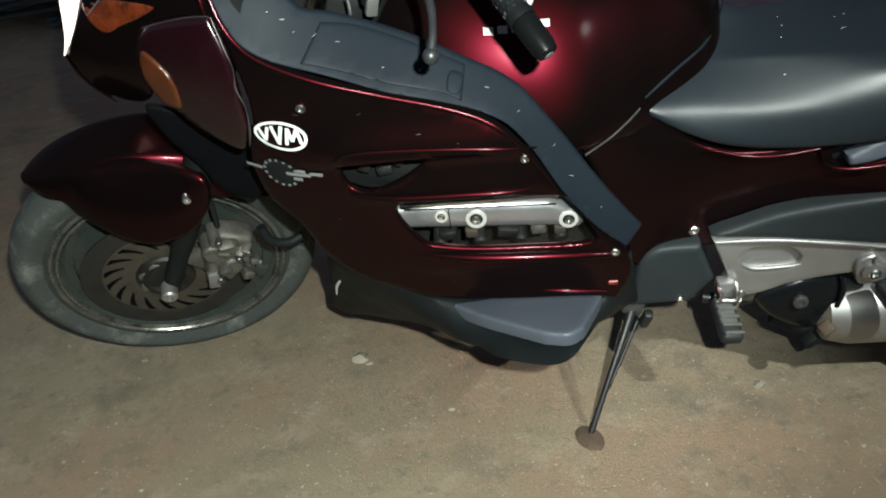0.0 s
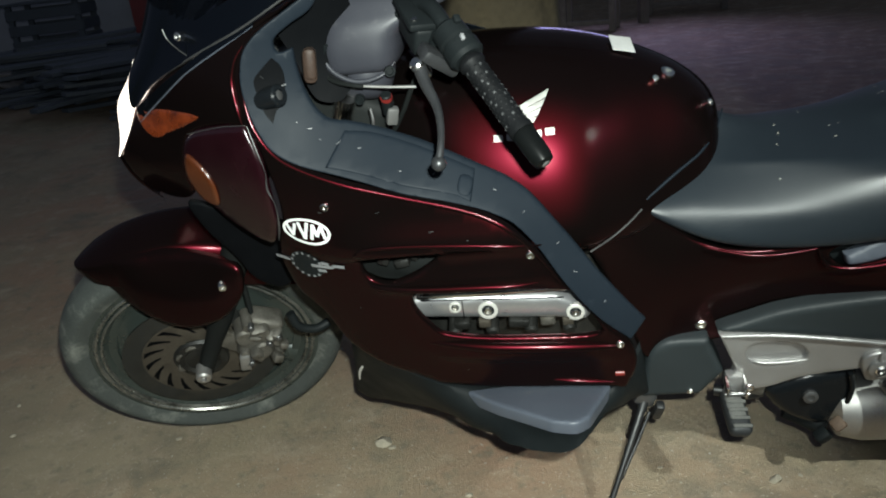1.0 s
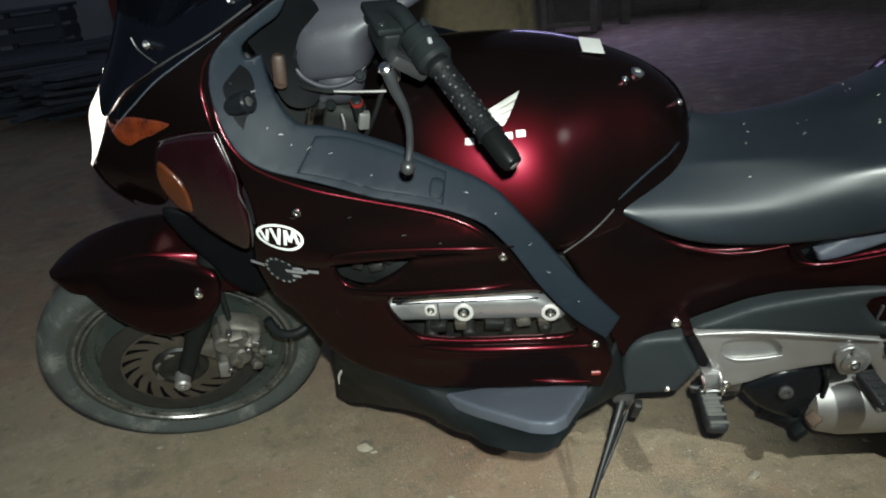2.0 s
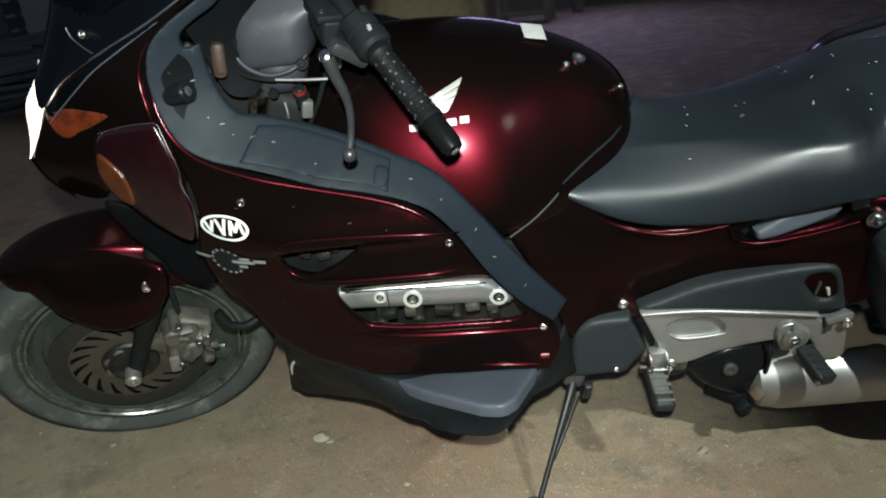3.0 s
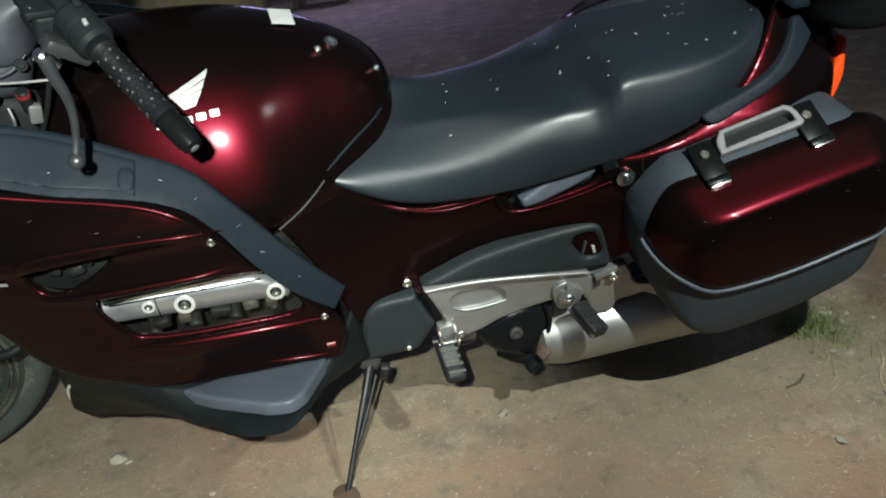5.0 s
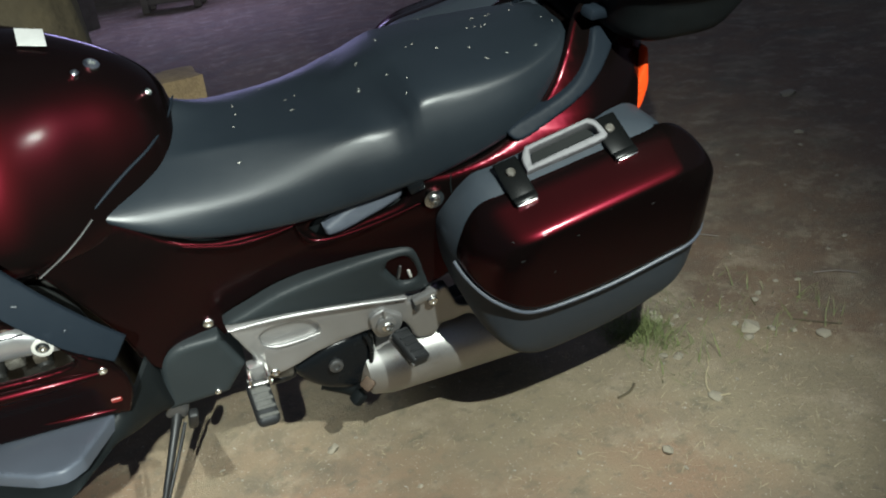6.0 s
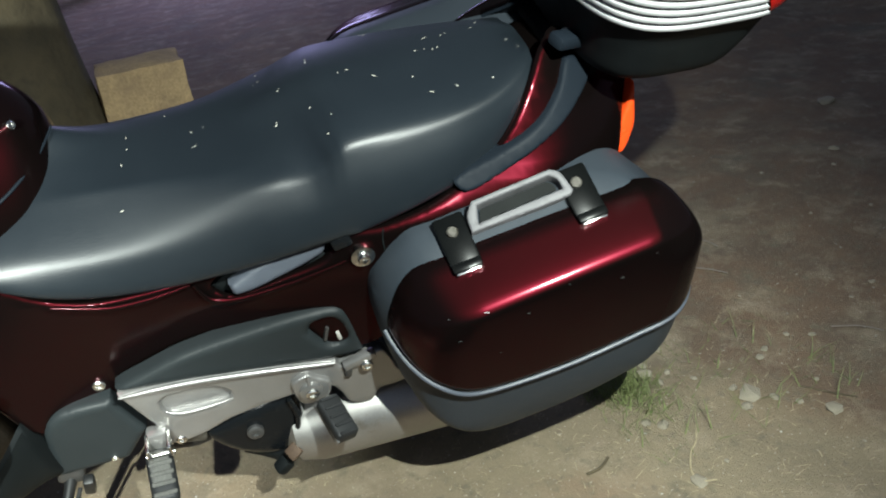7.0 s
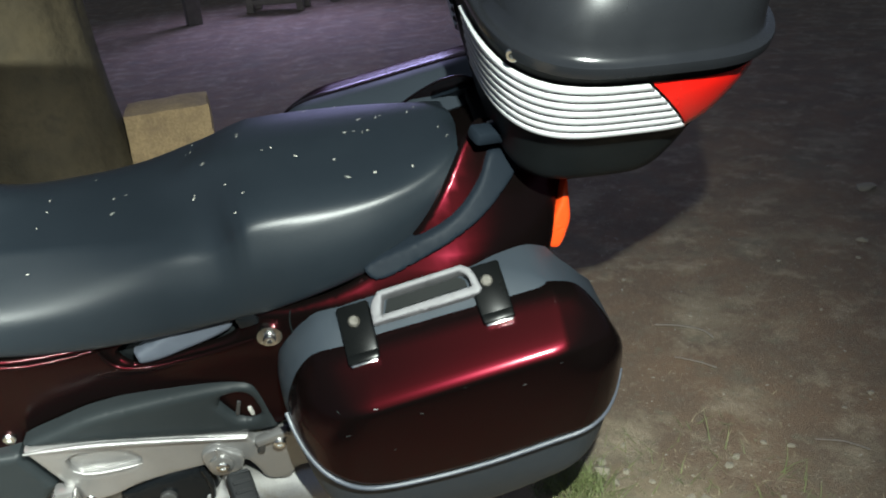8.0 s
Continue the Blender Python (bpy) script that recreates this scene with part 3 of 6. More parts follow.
# moulded ridge beside the trim, and the dark band under the screen with its pale seam
part("fairing_ridge", tube([on_cowl(x, z, h) for x, z, h in ((.333, .958, -.002), (.330, .988, .001), (.326, 1.015, .001), (.327, 1.036, .001), (.338, 1.062, .001), (.356, 1.082, -.003))], [.002, .0042, .0045, .0045, .004, .0015], 12), RED, cowl)
BAND = [(.097, .957, 1), (.179, 1.010), (.303, 1.081), (.378, 1.114, 1), (.376, 1.106, 1), (.298, 1.067), (.233, 1.031), (.177, .992), (.126, .955), (.100, .936, 1)]
part("fairing_band", panel(BAND, cowl_y, .002, 0, .012, (), .0012), SCREEN, cowl, "dark band below the screen")
part("band_seam", tube([on_cowl(x, z, .0014) for x, z in ((.100, .934), (.126, .954), (.177, .991), (.233, 1.030), (.298, 1.066), (.376, 1.106))], [.0005, .0012, .0013, .0013, .0012, .0006], 8), GUARD, cowl, "thin pale seam")

part("fairing_lip", tube([on_cowl(.755, .438, -.004), on_cowl(.80, .436, .0005), on_cowl(.85, .432, .0005), on_cowl(.885, .428, -.003)], [.002, .005, .005, .002], 12), RED, cowl)

# cracked corner with the front indicator
CORNER = [(.214, .936), (.28, .960), (.337, .972, 1), (.352, .916), (.350, .804, 1), (.323, .751), (.273, .759), (.227, .783), (.190, .83), (.184, .892)]
part("indicator_housing", panel(CORNER, cowl_y, 0.006, 0.010, 0.012, out=0.007), DARKRED, bike, "cracked and scuffed dark red indicator housing")
part("front_indicator", panel([(.199, .903), (.231, .882), (.243, .851), (.232, .809), (.200, .812), (.184, .860)], cowl_y, 0.008, 0.008, 0.010, out=0.013), DULLAMBER, bike, "dull amber indicator lens")
crack = [(.343, .972), (.352, .93), (.357, .90), (.352, .87), (.358, .84), (.352, .80), (.340, .765)]
part("crack_edge", tube([(x, cowl_y(np.array([(x, z)]))[0] - .006, z) for x, z in crack], [.0005, .0013, .0004, .0017, .0005, .0018, .0005], 6), ALLOY, bike, "pale broken plastic edge")
crack = [(.214, .938), (.26, .954), (.30, .966), (.34, .973)]
part("crack_edge", tube([(x, cowl_y(np.array([(x, z)]))[0] - .007, z) for x, z in crack], .0007, 6), ALLOY, bike, "pale broken plastic edge")

# inner fairing added to hide the upper fork, near-black for the fairing's shade
part("inner_fairing", panel([(.135, .775), (.20, .755), (.30, .72), (.335, .66), (.30, .60), (.262, .575), (.215, .60), (.190, .65), (.150, .715)], flat(-.165), .004, .006, .014), VOID, bike, "black inner fairing panel")

# headlight, the orange glow painted on the nose beside it, and the screen
EDGE = ((.770, .075, -.13, .03), (.800, .050, -.133, .035), (.830, .035, -.136, .03), (.864, .026, -.14, .012), (.888, .045, -.143, .028), (.911, .063, -.145, .045), (.951, .087, -.147, .060), (.990, .100, -.142, .036), (1.028, .107, -.125, .010))


def nose_row(z, x, y, bulge):
    half = [(x - bulge * math.sin(t * math.pi / 2), y * (1 - t ** 1.7), z) for t in np.linspace(0, 1, 14)]
    half = [(a, b + (.06 - .0963 * c) * t, c) for (a, b, c), t in zip(half, np.linspace(0, 1, 14))]
    return half + mirrored(half[::-1][1:])


part("headlight", skin(smooth_rows([nose_row(*e) for e in EDGE[3:]], 4), False, False), HEADLIGHT, bike, "lit white headlight glass")
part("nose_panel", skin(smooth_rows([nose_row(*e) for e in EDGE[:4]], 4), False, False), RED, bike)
part("nose_sheen", panel([(.094, .950), (.14, .963), (.20, .969), (.245, .968), (.212, .948), (.17, .930), (.132, .914), (.104, .925)], cowl_y, 0.006, 0.004, 0.01, out=0.0012), ORANGE_SHEEN, bike, "orange glow painted on the nose")
base = [(.432, -.258, 1.142), (.357, -.25, 1.104), (.256, -.215, 1.058), (.154, -.168, 1.006), (.099, -.150, .960), (.096, -.140, .985), (.097, -.105, 1.014), (.096, 0, 1.032)]
band = [(.452, -.250, 1.20), (.39, -.238, 1.165), (.295, -.20, 1.125), (.20, -.155, 1.080), (.172, -.14, 1.078), (.155, -.12, 1.085), (.14, -.07, 1.095), (.135, 0, 1.095)]
head = [(.56, -.215, 1.43), (.51, -.20, 1.44), (.45, -.165, 1.445), (.42, -.14, 1.448), (.40, -.12, 1.45), (.37, -.08, 1.45), (.355, -.04, 1.45), (.35, 0, 1.45)]


def both_sides(row):
    r = resample(smooth_rows(row, 10), 48)
    t = np.linspace(0, 1, len(r))[:, None] ** 2
    r = r + t * np.c_[np.zeros(len(r)), .06 - .0963 * r[:, 2], np.zeros(len(r))]
    return np.vstack([r, mirrored(r[::-1][1:])])


rows = smooth_rows([both_sides(base), both_sides(band), both_sides(np.array(band) * .5 + np.array(head) * .5 + (-.012, -.0, 0)), both_sides(head)], 16)
screen = part("windscreen", skin(rows, False, False), SCREEN, bike, "clear windscreen with a broad black border")
screen.data.materials.append(CLEAR)
for poly in screen.data.polygons:
    c = poly.center if poly.center.y < .06 - .0963 * poly.center.z else MIRROR @ poly.center
    if c.z > 1.106 + max(0, .44 * (c.x - .268)) and c.z > 1.106 + .25 * (c.y + .2):
        poly.material_index = 1
part("screen_joint", tube([(.208, -.194, 1.096), (.213, -.197, 1.080), (.228, -.204, 1.066), (.246, -.212, 1.055)], .0010, 8), ALLOY, screen, "thin pale joint of the screen")
part("screen_edge", tube([(x, y - .004, z) for x, y, z in base[:5]], .0018, 10), ALLOY, bike, "thin worn edging of the screen")
part("screen_screw", bolt_mesh((.235, -.202, 1.085), (-.3, -.9, .25), .007, .006), CHROME, bike)
part("screen_screw", bolt_mesh((.405, -.258, 1.15), (-.3, -.9, .25), .006, .006), CHROME, bike)

# grey inner trim: shelf with the lidded pocket, running down as a leg shield
TRIM = [(0.466, 1.143, 1), (0.423, 1.122), (0.386, 1.102), (0.364, 1.082), (0.353, 1.058), (0.348, 1.028), (0.352, 0.985), (0.371, 0.9405), (0.404, 0.9125), (0.473, 0.8815), (0.555, 0.8525), (0.638, 0.8285), (0.688, 0.8105), (0.724, 0.7875), (0.759, 0.7415), (0.799, 0.6705), (0.851, 0.5915), (0.903, 0.53, 1), (0.928, 0.561, 1), (0.852, 0.674), (0.802, 0.752), (0.754, 0.815), (0.721, 0.841), (0.688, 0.859), (0.604, 0.9), (0.519, 0.931), (0.48, 0.946), (0.455, 0.956), (0.438, 0.978), (0.428, 1.008), (0.424, 1.040), (0.425, 1.068, 1), (0.405, 1.066), (0.404, 1.086), (0.429, 1.103), (0.460, 1.118), (0.476, 1.138, 1)]
me = panel(TRIM, trim_y, 0.004, 0.003, 0.012, out=0.002)
for far in SIDES:
    trim = part("inner_trim", me, GREY, bike, "matt grey plastic inner fairing trim", far)
    if not far:
        shelf = trim
LID = [(.449, .898, 1), (.553, .863), (.640, .838), (.664, .826, 1), (.672, .862, 1), (.60, .896), (.52, .925), (.478, .936, 1)]
part("pocket_lid", panel(LID, trim_y, 0.004, 0.004, 0.012, out=0.0055), GREY, shelf, "grey pocket lid")
part("lid_latch", panel([(.645, .842), (.662, .836), (.668, .853), (.650, .860)], trim_y, 0.006, 0.004, 0.008, out=0.010), GREY, shelf)
part("vent_knob", lathe([(-.020, .0165), (.016, .0165), (.019, .014), (.019, .0085), (.015, .008), (.015, .0004)], (.386, -.285, 1.008), (.90, -.34, .26), 28), GLOSSBLACK, shelf, "round black adjuster knob")
part("knob_face", lathe([(.012, .0075), (.0165, .0075), (.0175, .006), (.0175, .0004)], (.386, -.285, 1.008), (.90, -.34, .26), 20), ALLOY, shelf, "dull metal knob face")
# flat dark patch on the trim paints the shade of the knob's recess
RECESS = [(.367, 1.036), (.377, 1.047), (.396, 1.062, 1), (.405, 1.047), (.406, 1.022), (.398, .992), (.389, .986), (.382, .970, 1), (.373, .986), (.368, 1.012)]
part("recess_shade", panel(RECESS, trim_y, .002, 0, .01, (), .0032), VOID, shelf)

# near-black sheet stands in for the shade inside the fairing
part("inner_shade", panel([(.395, 1.10), (.44, 1.125), (.49, 1.12), (.50, 1.03), (.47, .96), (.43, .97), (.41, 1.03)], lambda q: trim_y(q) + .055, .004, 0, .02), VOID, shelf, "near-black sheet for the shade inside the fairing")
part("liner_bracket", block((.020, .006, .052), pose(.440, -.238, 1.034, 0, 8, 12), .008, 3), BROWNMETAL, shelf, "brown rusty bracket")

# small scuffs and nicks in the paint and plastic
rnd = random.Random(17)


def scuffs(owner, spots, depth, mat, out):
    for x, z in spots:
        a, l, w = rnd.uniform(-.6, .6), rnd.uniform(.002, .007), rnd.uniform(.0005, .0011)
        d, n = np.array((math.cos(a), math.sin(a))) * l / 2, np.array((-math.sin(a), math.cos(a))) * w / 2
        c = np.array((x, z))
        part("scuff", panel([(*(c + d + n), 1), (*(c + d - n), 1), (*(c - d - n), 1), (*(c - d + n), 1)], depth, .0004, 0, .01, (), out, .006), mat, owner, "small pale scuff")


scuffs(shelf, ((.405, 1.02), (.432, .952), (.445, .935), (.50, .912), (.56, .878), (.61, .868), (.662, .845), (.70, .835), (.742, .800), (.79, .742), (.815, .69), (.86, .625), (.47, .925), (.415, .965)), trim_y, LIGHTGREY, .0072)
scuffs(cowl, ((.43, .83), (.52, .825), (.60, .79), (.655, .775), (.70, .62), (.45, .62), (.62, .47), (.40, 1.02), (.38, 1.04), (.71, .79)), cowl_y, ALLOY, .0008)

# belly cowl and engine guard pad
BELLY = (((.337, -.06, .290), (.317, -.05, .195)), ((.375, -.17, .46), (.356, -.07, .187)), ((.42, -.24, .50), (.448, -.13, .226)), ((.52, -.272, .435), (.56, -.22, .280)),
         ((.60, -.278, .408), (.627, -.31, .330)), ((.68, -.282, .400), (.685, -.38, .368)), ((.745, -.285, .398), (.745, -.425, .398)), ((.792, -.288, .398), (.792, -.43, .404)),
         ((.835, -.29, .40), (.828, -.385, .395)), ((.89, -.282, .415), (.889, -.27, .342)), ((.93, -.21, .43), (.951, -.185, .290)))
rows = []
for a, b in BELLY:
    a, b = np.array(a), np.array(b)
    c = np.array((b[0] + .01, min(b[1] + .10, -.01), b[2] - .015))
    rows.append([a, a * .5 + b * .5 + np.array((0, -.012, 0)), b, b * .6 + c * .4 + np.array((0, 0, -.008)), c, np.array((c[0], c[1], c[2] + .02)), a + np.array((0, .02, 0))])
me = skin(smooth_rows([resample(smooth_rows(np.vstack([r, r[:1]]), 4), 26) for r in rows], 5), True, True, 1.0)
for far in SIDES:
    part("belly_cowl", me, BLACK, bike, "black plastic belly cowl", far)
me = panel([(.560, -.234, 1), (.72, -.262), (.870, -.285, 1), (.827, -.394, 1), (.803, -.413), (.764, -.405, 1), (.708, -.366), (.655, -.327)],
           lambda q: -(.414 + .03 * (q[:, 0] - .868) - .33 * (q[:, 1] + .29)), .02, .007, .011)
me.transform(Matrix(((1, 0, 0, 0), (0, 0, 1, 0), (0, -1, 0, 0), (0, 0, 0, 1))))
for far in SIDES:
    part("engine_guard", me, GUARD, bike, "slate-grey engine guard wing", far)

part("belly_edge", tube([(.388, -.158, .372), (.378, -.152, .356), (.368, -.146, .338), (.362, -.142, .312)], [.001, .003, .003, .001], 10), EMBLEM, bike, "pale front edge of the belly cowl")

# engine seen through the openings
part("engine_block", centred(block((.50, .36, .40), pose(.66, 0, .50), .03, 3)), GRIME, bike, "grimy engine block")
part("inner_frame", centred(block((.84, .24, .22), pose(1.32, 0, .56, 0, -4, 0), .03, 3)), BLACK, bike, "black frame and battery box")
part("steering_frame", centred(block((.34, .20, .26), pose(.50, 0, .80, 0, 25, 0), .03, 3)), BLACK, bike)
cover_rows = []
for x, top, bottom in ((.534, .612, .574), (.540, .617, .570), (.56, .618, .568), (.78, .612, .556), (.805, .602, .554), (.830, .577, .554), (.838, .565, .556)):
    c, h = (top + bottom) / 2, (top - bottom) / 2
    d = 1.0 if .535 < x < .835 else .8
    cover_rows.append([(x, -.215 - .060 * d * max(0, math.cos(a)) ** .22, c + h * math.copysign(abs(math.sin(a)) ** .8, math.sin(a))) for a in np.linspace(-math.pi / 2, math.pi / 2, 17)] + [(x, -.19, top), (x, -.19, bottom)][::1])
head_cover = part("cylinder_head_cover", skin(cover_rows, True, True, .9), COVER, bike, "polished silver cylinder head cover")
part("cover_rib", block((.255, .008, .007), pose(.672, -.270, .619, 12, 0, 1.5), .002, 2), CHROME, head_cover)
part("cover_groove", block((.245, .003, .0022), pose(.672, -.2728, .608, 0, 1.5, 0), .0005, 1), VOID, head_cover)
part("cover_split", block((.0014, .003, .042), pose(.622, -.2748, .590, 0, 0, 0), .0004, 1), VOID, head_cover)
for x, z, r in ((.609, .596, .0105), (.665, .587, .0170), (.813, .575, .0155)):
    at = np.array((x, -.2765, z))
    part("cover_washer", lathe([(-.008, r), (.0015, r), (.0025, r * .9), (.0025, r * .66), (.0005, r * .62), (.0005, r * .5)], at, (0, -1, .12), 24, False), EMBLEM, head_cover, "pale washer")
    part("washer_seat", lathe([(-.006, r * .66), (.0006, r * .66), (.0006, .0004)], at, (0, -1, .12), 20), BLACK, head_cover)
    part("cover_bolt", bolt_mesh(at, (0, -1, .12), r * .42, .005), CHROME, head_cover)
for k, x in enumerate((.60, .665, .735, .80)):
    part("exhaust_stud", lathe([(-.03, .012), (.03, .012), (.034, .008), (.034, .0004)], (x, -.235, .540), (.1 * (k % 2), -1, -.4), 14), GRIME, bike)
part("coolant_hose", tube([(.49, -.20, .72), (.53, -.225, .705), (.57, -.21, .73), (.61, -.19, .74)], .017, 14), GRIME, bike, "grimy coolant hose")
part("hose_clip", block((.018, .012, .022), pose(.588, -.302, .742, 0, 20, 0), .003, 2), EMBLEM, bike, "pale plastic clip")

# dark sheets behind the two openings stand in for their shade; small fittings
part("slot_shade_sheet", panel([(.44, .76), (.53, .775), (.64, .765), (.65, .73), (.60, .68), (.50, .65), (.45, .68)], cowl_y, .003, 0, .02, (), -.055), CABLE, bike, "dark sheet for the shade behind the air slot")
for x, z, w, h, a in ((.505, .712, .020, .022, 20), (.535, .705, .026, .016, -10), (.560, .722, .016, .026, 30), (.522, .728, .014, .014, 0)):
    part("slot_fitting", block((w, .02, h), pose(x, float(cowl_y(np.array([(x, z)]))[0]) + .040, z, 0, a, 0), .004, 2), GRIME, bike)
part("engine_shade_sheet", panel([(.53, .60), (.56, .665), (.82, .665), (.87, .60), (.87, .54), (.74, .535), (.58, .545)], cowl_y, .003, 0, .02, (), -.085), CABLE, bike)
for k, (x, w) in enumerate(((.615, .030), (.655, .022), (.715, .036), (.765, .026), (.80, .020))):
    part("engine_fitting", block((w, .03, .018), pose(x, -.252, .546 + .003 * (k % 2), 8, 6 * (k % 3) - 6, 0), .004, 2), (GRIME, CARRIER, GRIME, DIRTYMETAL, CARRIER)[k], bike)

part("side_reflector", block((.016, .004, .008), Matrix.Translation(on_cowl(.884, .456, .002)), .001, 1), DULLRED, cowl, "small red reflector")

# stickers on the fairing
logo_ring = [(.398 + .042 * math.cos(a), .793 + .0255 * math.sin(a)) for a in np.linspace(0, 2 * math.pi, 20, False)]
logo_hole = [(.398 + .0372 * math.cos(a), .793 + .0214 * math.sin(a)) for a in np.linspace(0, 2 * math.pi, 20, False)]
sticker = part("oval_sticker", panel(logo_ring, cowl_y, .0006, 0, .01, (logo_hole,), .0015, .004), WHITE, bike, "white oval ring sticker with bold zigzag strokes")


def strokes(owner, lines, width, depth, mat, out=.0015):
    for (x1, z1), (x2, z2) in lines:
        a, b = np.array((x1, z1)), np.array((x2, z2))
        n = np.array((-(b - a)[1], (b - a)[0])) / np.linalg.norm(b - a) * width / 2
        part("stroke", panel([(*(a + n), 1), (*(b + n), 1), (*(b - n), 1), (*(a - n), 1)], depth, .0006, 0, .01, (), out, .004), mat, owner)


for zigzag in (((.3655, .805), (.372, .782), (.381, .807)), ((.387, .810), (.393, .778), (.403, .811)), ((.405, .779), (.412, .808), (.4155, .786), (.4255, .806), (.429, .783))):
    strokes(sticker, list(zip(zigzag[:-1], zigzag[1:])), .0052, cowl_y, WHITE)
gear = part("gear_sticker", panel([(.376 + .030 * math.cos(a), .715 + .030 * math.sin(a)) for a in np.linspace(0, 2 * math.pi, 18, False)], cowl_y, .0006, 0, .01, (), .0012, .005), BLACK, bike, "black gear-shaped sticker with grey dots")
for a in np.linspace(.3, 5.4, 13):
    c = (.376 + .027 * math.cos(a), .715 + .027 * math.sin(a))
    part("dot", panel([(c[0] + .0028 * math.cos(b), c[1] + .0028 * math.sin(b)) for b in np.linspace(0, 6.283, 6, False)], cowl_y, .0006, 0, .004, (), .0022, .004), LIGHTGREY, gear)
strokes(gear, [((.385, .716), (.425, .716)), ((.395, .706), (.410, .706)), ((.425, .720), (.445, .719)), ((.318, .722), (.345, .720)), ((.405, .724), (.418, .723))], .006, cowl_y, LIGHTGREY, .0022)
for x, z in ((.747, .735), (.884, .530), (.44, .84)):
    part("fairing_bolt", bolt_mesh((x, cowl_y(np.array([(x, z)]))[0] + .001, z), LEFT, .007, .005), CHROME, bike)

# front wheel, fork and handlebar turn together to the left
STEER = MIDDLE @ Matrix.Translation((-.151, 0, .001)) @ Matrix.Rotation(radians(17.3), 4, Vector((.46, 0, .888))) @ Matrix.Translation((.117, 0, .003))


def steered(me):
    me.transform(STEER)
    return me


def wheel(at, tyre_radius, rim_radius, half, turn, parent):
    c = np.array(at)
    prof = []
    for a in np.linspace(-2.35, 2.35, 29):
        w, h = half * math.sin(a) / math.sin(1.57), (tyre_radius - rim_radius) * .5
        prof.append((w if abs(a) < 1.57 else half * math.copysign(1, a) * (1 - .35 * (abs(a) - 1.57)), tyre_radius - h + h * math.cos(a)))
    hub = part("tyre", turn(lathe(prof, c, (0, 1, 0), 80, False, False)), TYRE, parent, "dusty worn black tyre")
    b = half * .72
    rim_prof = [(-b, rim_radius + .012), (-b, rim_radius - .006), (-b * .8, rim_radius - .018), (-b * .55, rim_radius - .028), (-b * .5, rim_radius - .045), (b * .5, rim_radius - .045), (b * .55, rim_radius - .028), (b, rim_radius - .004), (b, rim_radius + .012), (0, rim_radius + .004)]
    part("rim", turn(lathe(rim_prof, c, (0, 1, 0), 80, False, True)), RIM, parent, "dark painted wheel rim")
    # two pale rings stand in for the highlights along the rim
    part("rim_highlight", turn(lathe([(-b - .001, rim_radius - .012), (-b - .0035, rim_radius - .014), (-b - .003, rim_radius - .017), (-b + .004, rim_radius - .019)], c, (0, 1, 0), 80, False, True)), RIMLIP, parent)
    part("rim_lip", turn(lathe([(-b - .001, rim_radius + .002), (-b - .004, rim_radius - .001), (-b - .003, rim_radius - .005), (-b + .002, rim_radius - .008)], c, (0, 1, 0), 80, False, True)), RIMLIP, parent, "pale ring for the highlight along the rim lip")
    for k in range(3):
        a = radians(205 + 120 * k)
        d, e = np.array((math.cos(a), 0, math.sin(a))), np.array((-math.sin(a), 0, math.cos(a)))
        rows = []
        for r, w, t in ((.035, .050, .030), (.08, .046, .026), (.14, .048, .022), (rim_radius - .05, .062, .024), (rim_radius - .03, .08, .026)):
            rows.append([c + r * d + w * .5 * math.cos(q) * e + np.array((0, t * math.sin(q), 0)) for q in np.linspace(0, 2 * math.pi, 14, False)])
        part("spoke", turn(skin(smooth_rows(rows, 3))), RIM, parent)
    part("hub", turn(lathe([(-.06, .0004), (-.06, .03), (-.05, .04), (-.03, .055), (.03, .055), (.05, .04), (.06, .03), (.06, .0004)], c, (0, 1, 0), 32, False)), RIM, parent)
    return hub


front = new("front_wheel")
front.parent = bike
wheel((0, 0, .312), .316, .242, .050, steered, front)
# vented brake disc on the near side
DC = np.array((-.012, -.056, .318))
disc = part("brake_disc", steered(lathe([(-.0025, .170), (.0025, .170), (.0025, .126), (-.0025, .126)], DC, (0, 1, 0), 72, False, True)), DISC, front, "dark steel brake disc on a brown slotted carrier")
part("disc_carrier", steered(lathe([(-.004, .128), (.002, .128), (.002, .062), (-.004, .062)], DC, (0, 1, 0), 72, False, True)), CARRIER, disc, "brown slotted disc carrier")
for k in range(18):
    a = 2 * math.pi * k / 18
    pts = []
    for s in (-.5, .5):
        for r in np.linspace(.088, .124, 4)[:: 1 if s < 0 else -1]:
            q = a + (r - .088) * 8 + s * (.07 + 2.2 * (r - .088))
            pts.append(DC + (r * math.cos(q), -.0046, r * math.sin(q)))
    part("disc_slot", steered(mesh_of("slot", pts, [tuple(range(len(pts)))])), VOID, disc)
part("disc_hub", steered(lathe([(-.006, .062), (-.012, .058), (-.016, .044), (-.010, .036), (-.012, .022), (-.012, .0004)], DC, (0, 1, 0), 36, False)), GRIME, disc)
# lighter crescents laid on the hub in place of its highlights
for a in (100, 145, 190):
    q = [DC + (r * math.cos(radians(a + d)), -.016, r * math.sin(radians(a + d))) for r, d in ((.050, -14), (.053, 0), (.050, 14))]
    part("hub_gleam", steered(tube(q, [.002, .005, .002], 8)), DIRTYMETAL, disc)
part("far_disc", steered(lathe([(-.0025, .170), (.0025, .170), (.0025, .07), (-.0025, .07)], DC * (1, -1, 1), (0, 1, 0), 72, False, True)), DISC, front)
# dark ring added behind the spokes to close the gaps
part("wheel_web", steered(lathe([(-.010, .202), (.010, .202), (.014, .12), (-.014, .12)], (0, 0, .312), (0, 1, 0), 72, False, True)), RIM, front, "dark ring closing the gaps between the spokes")
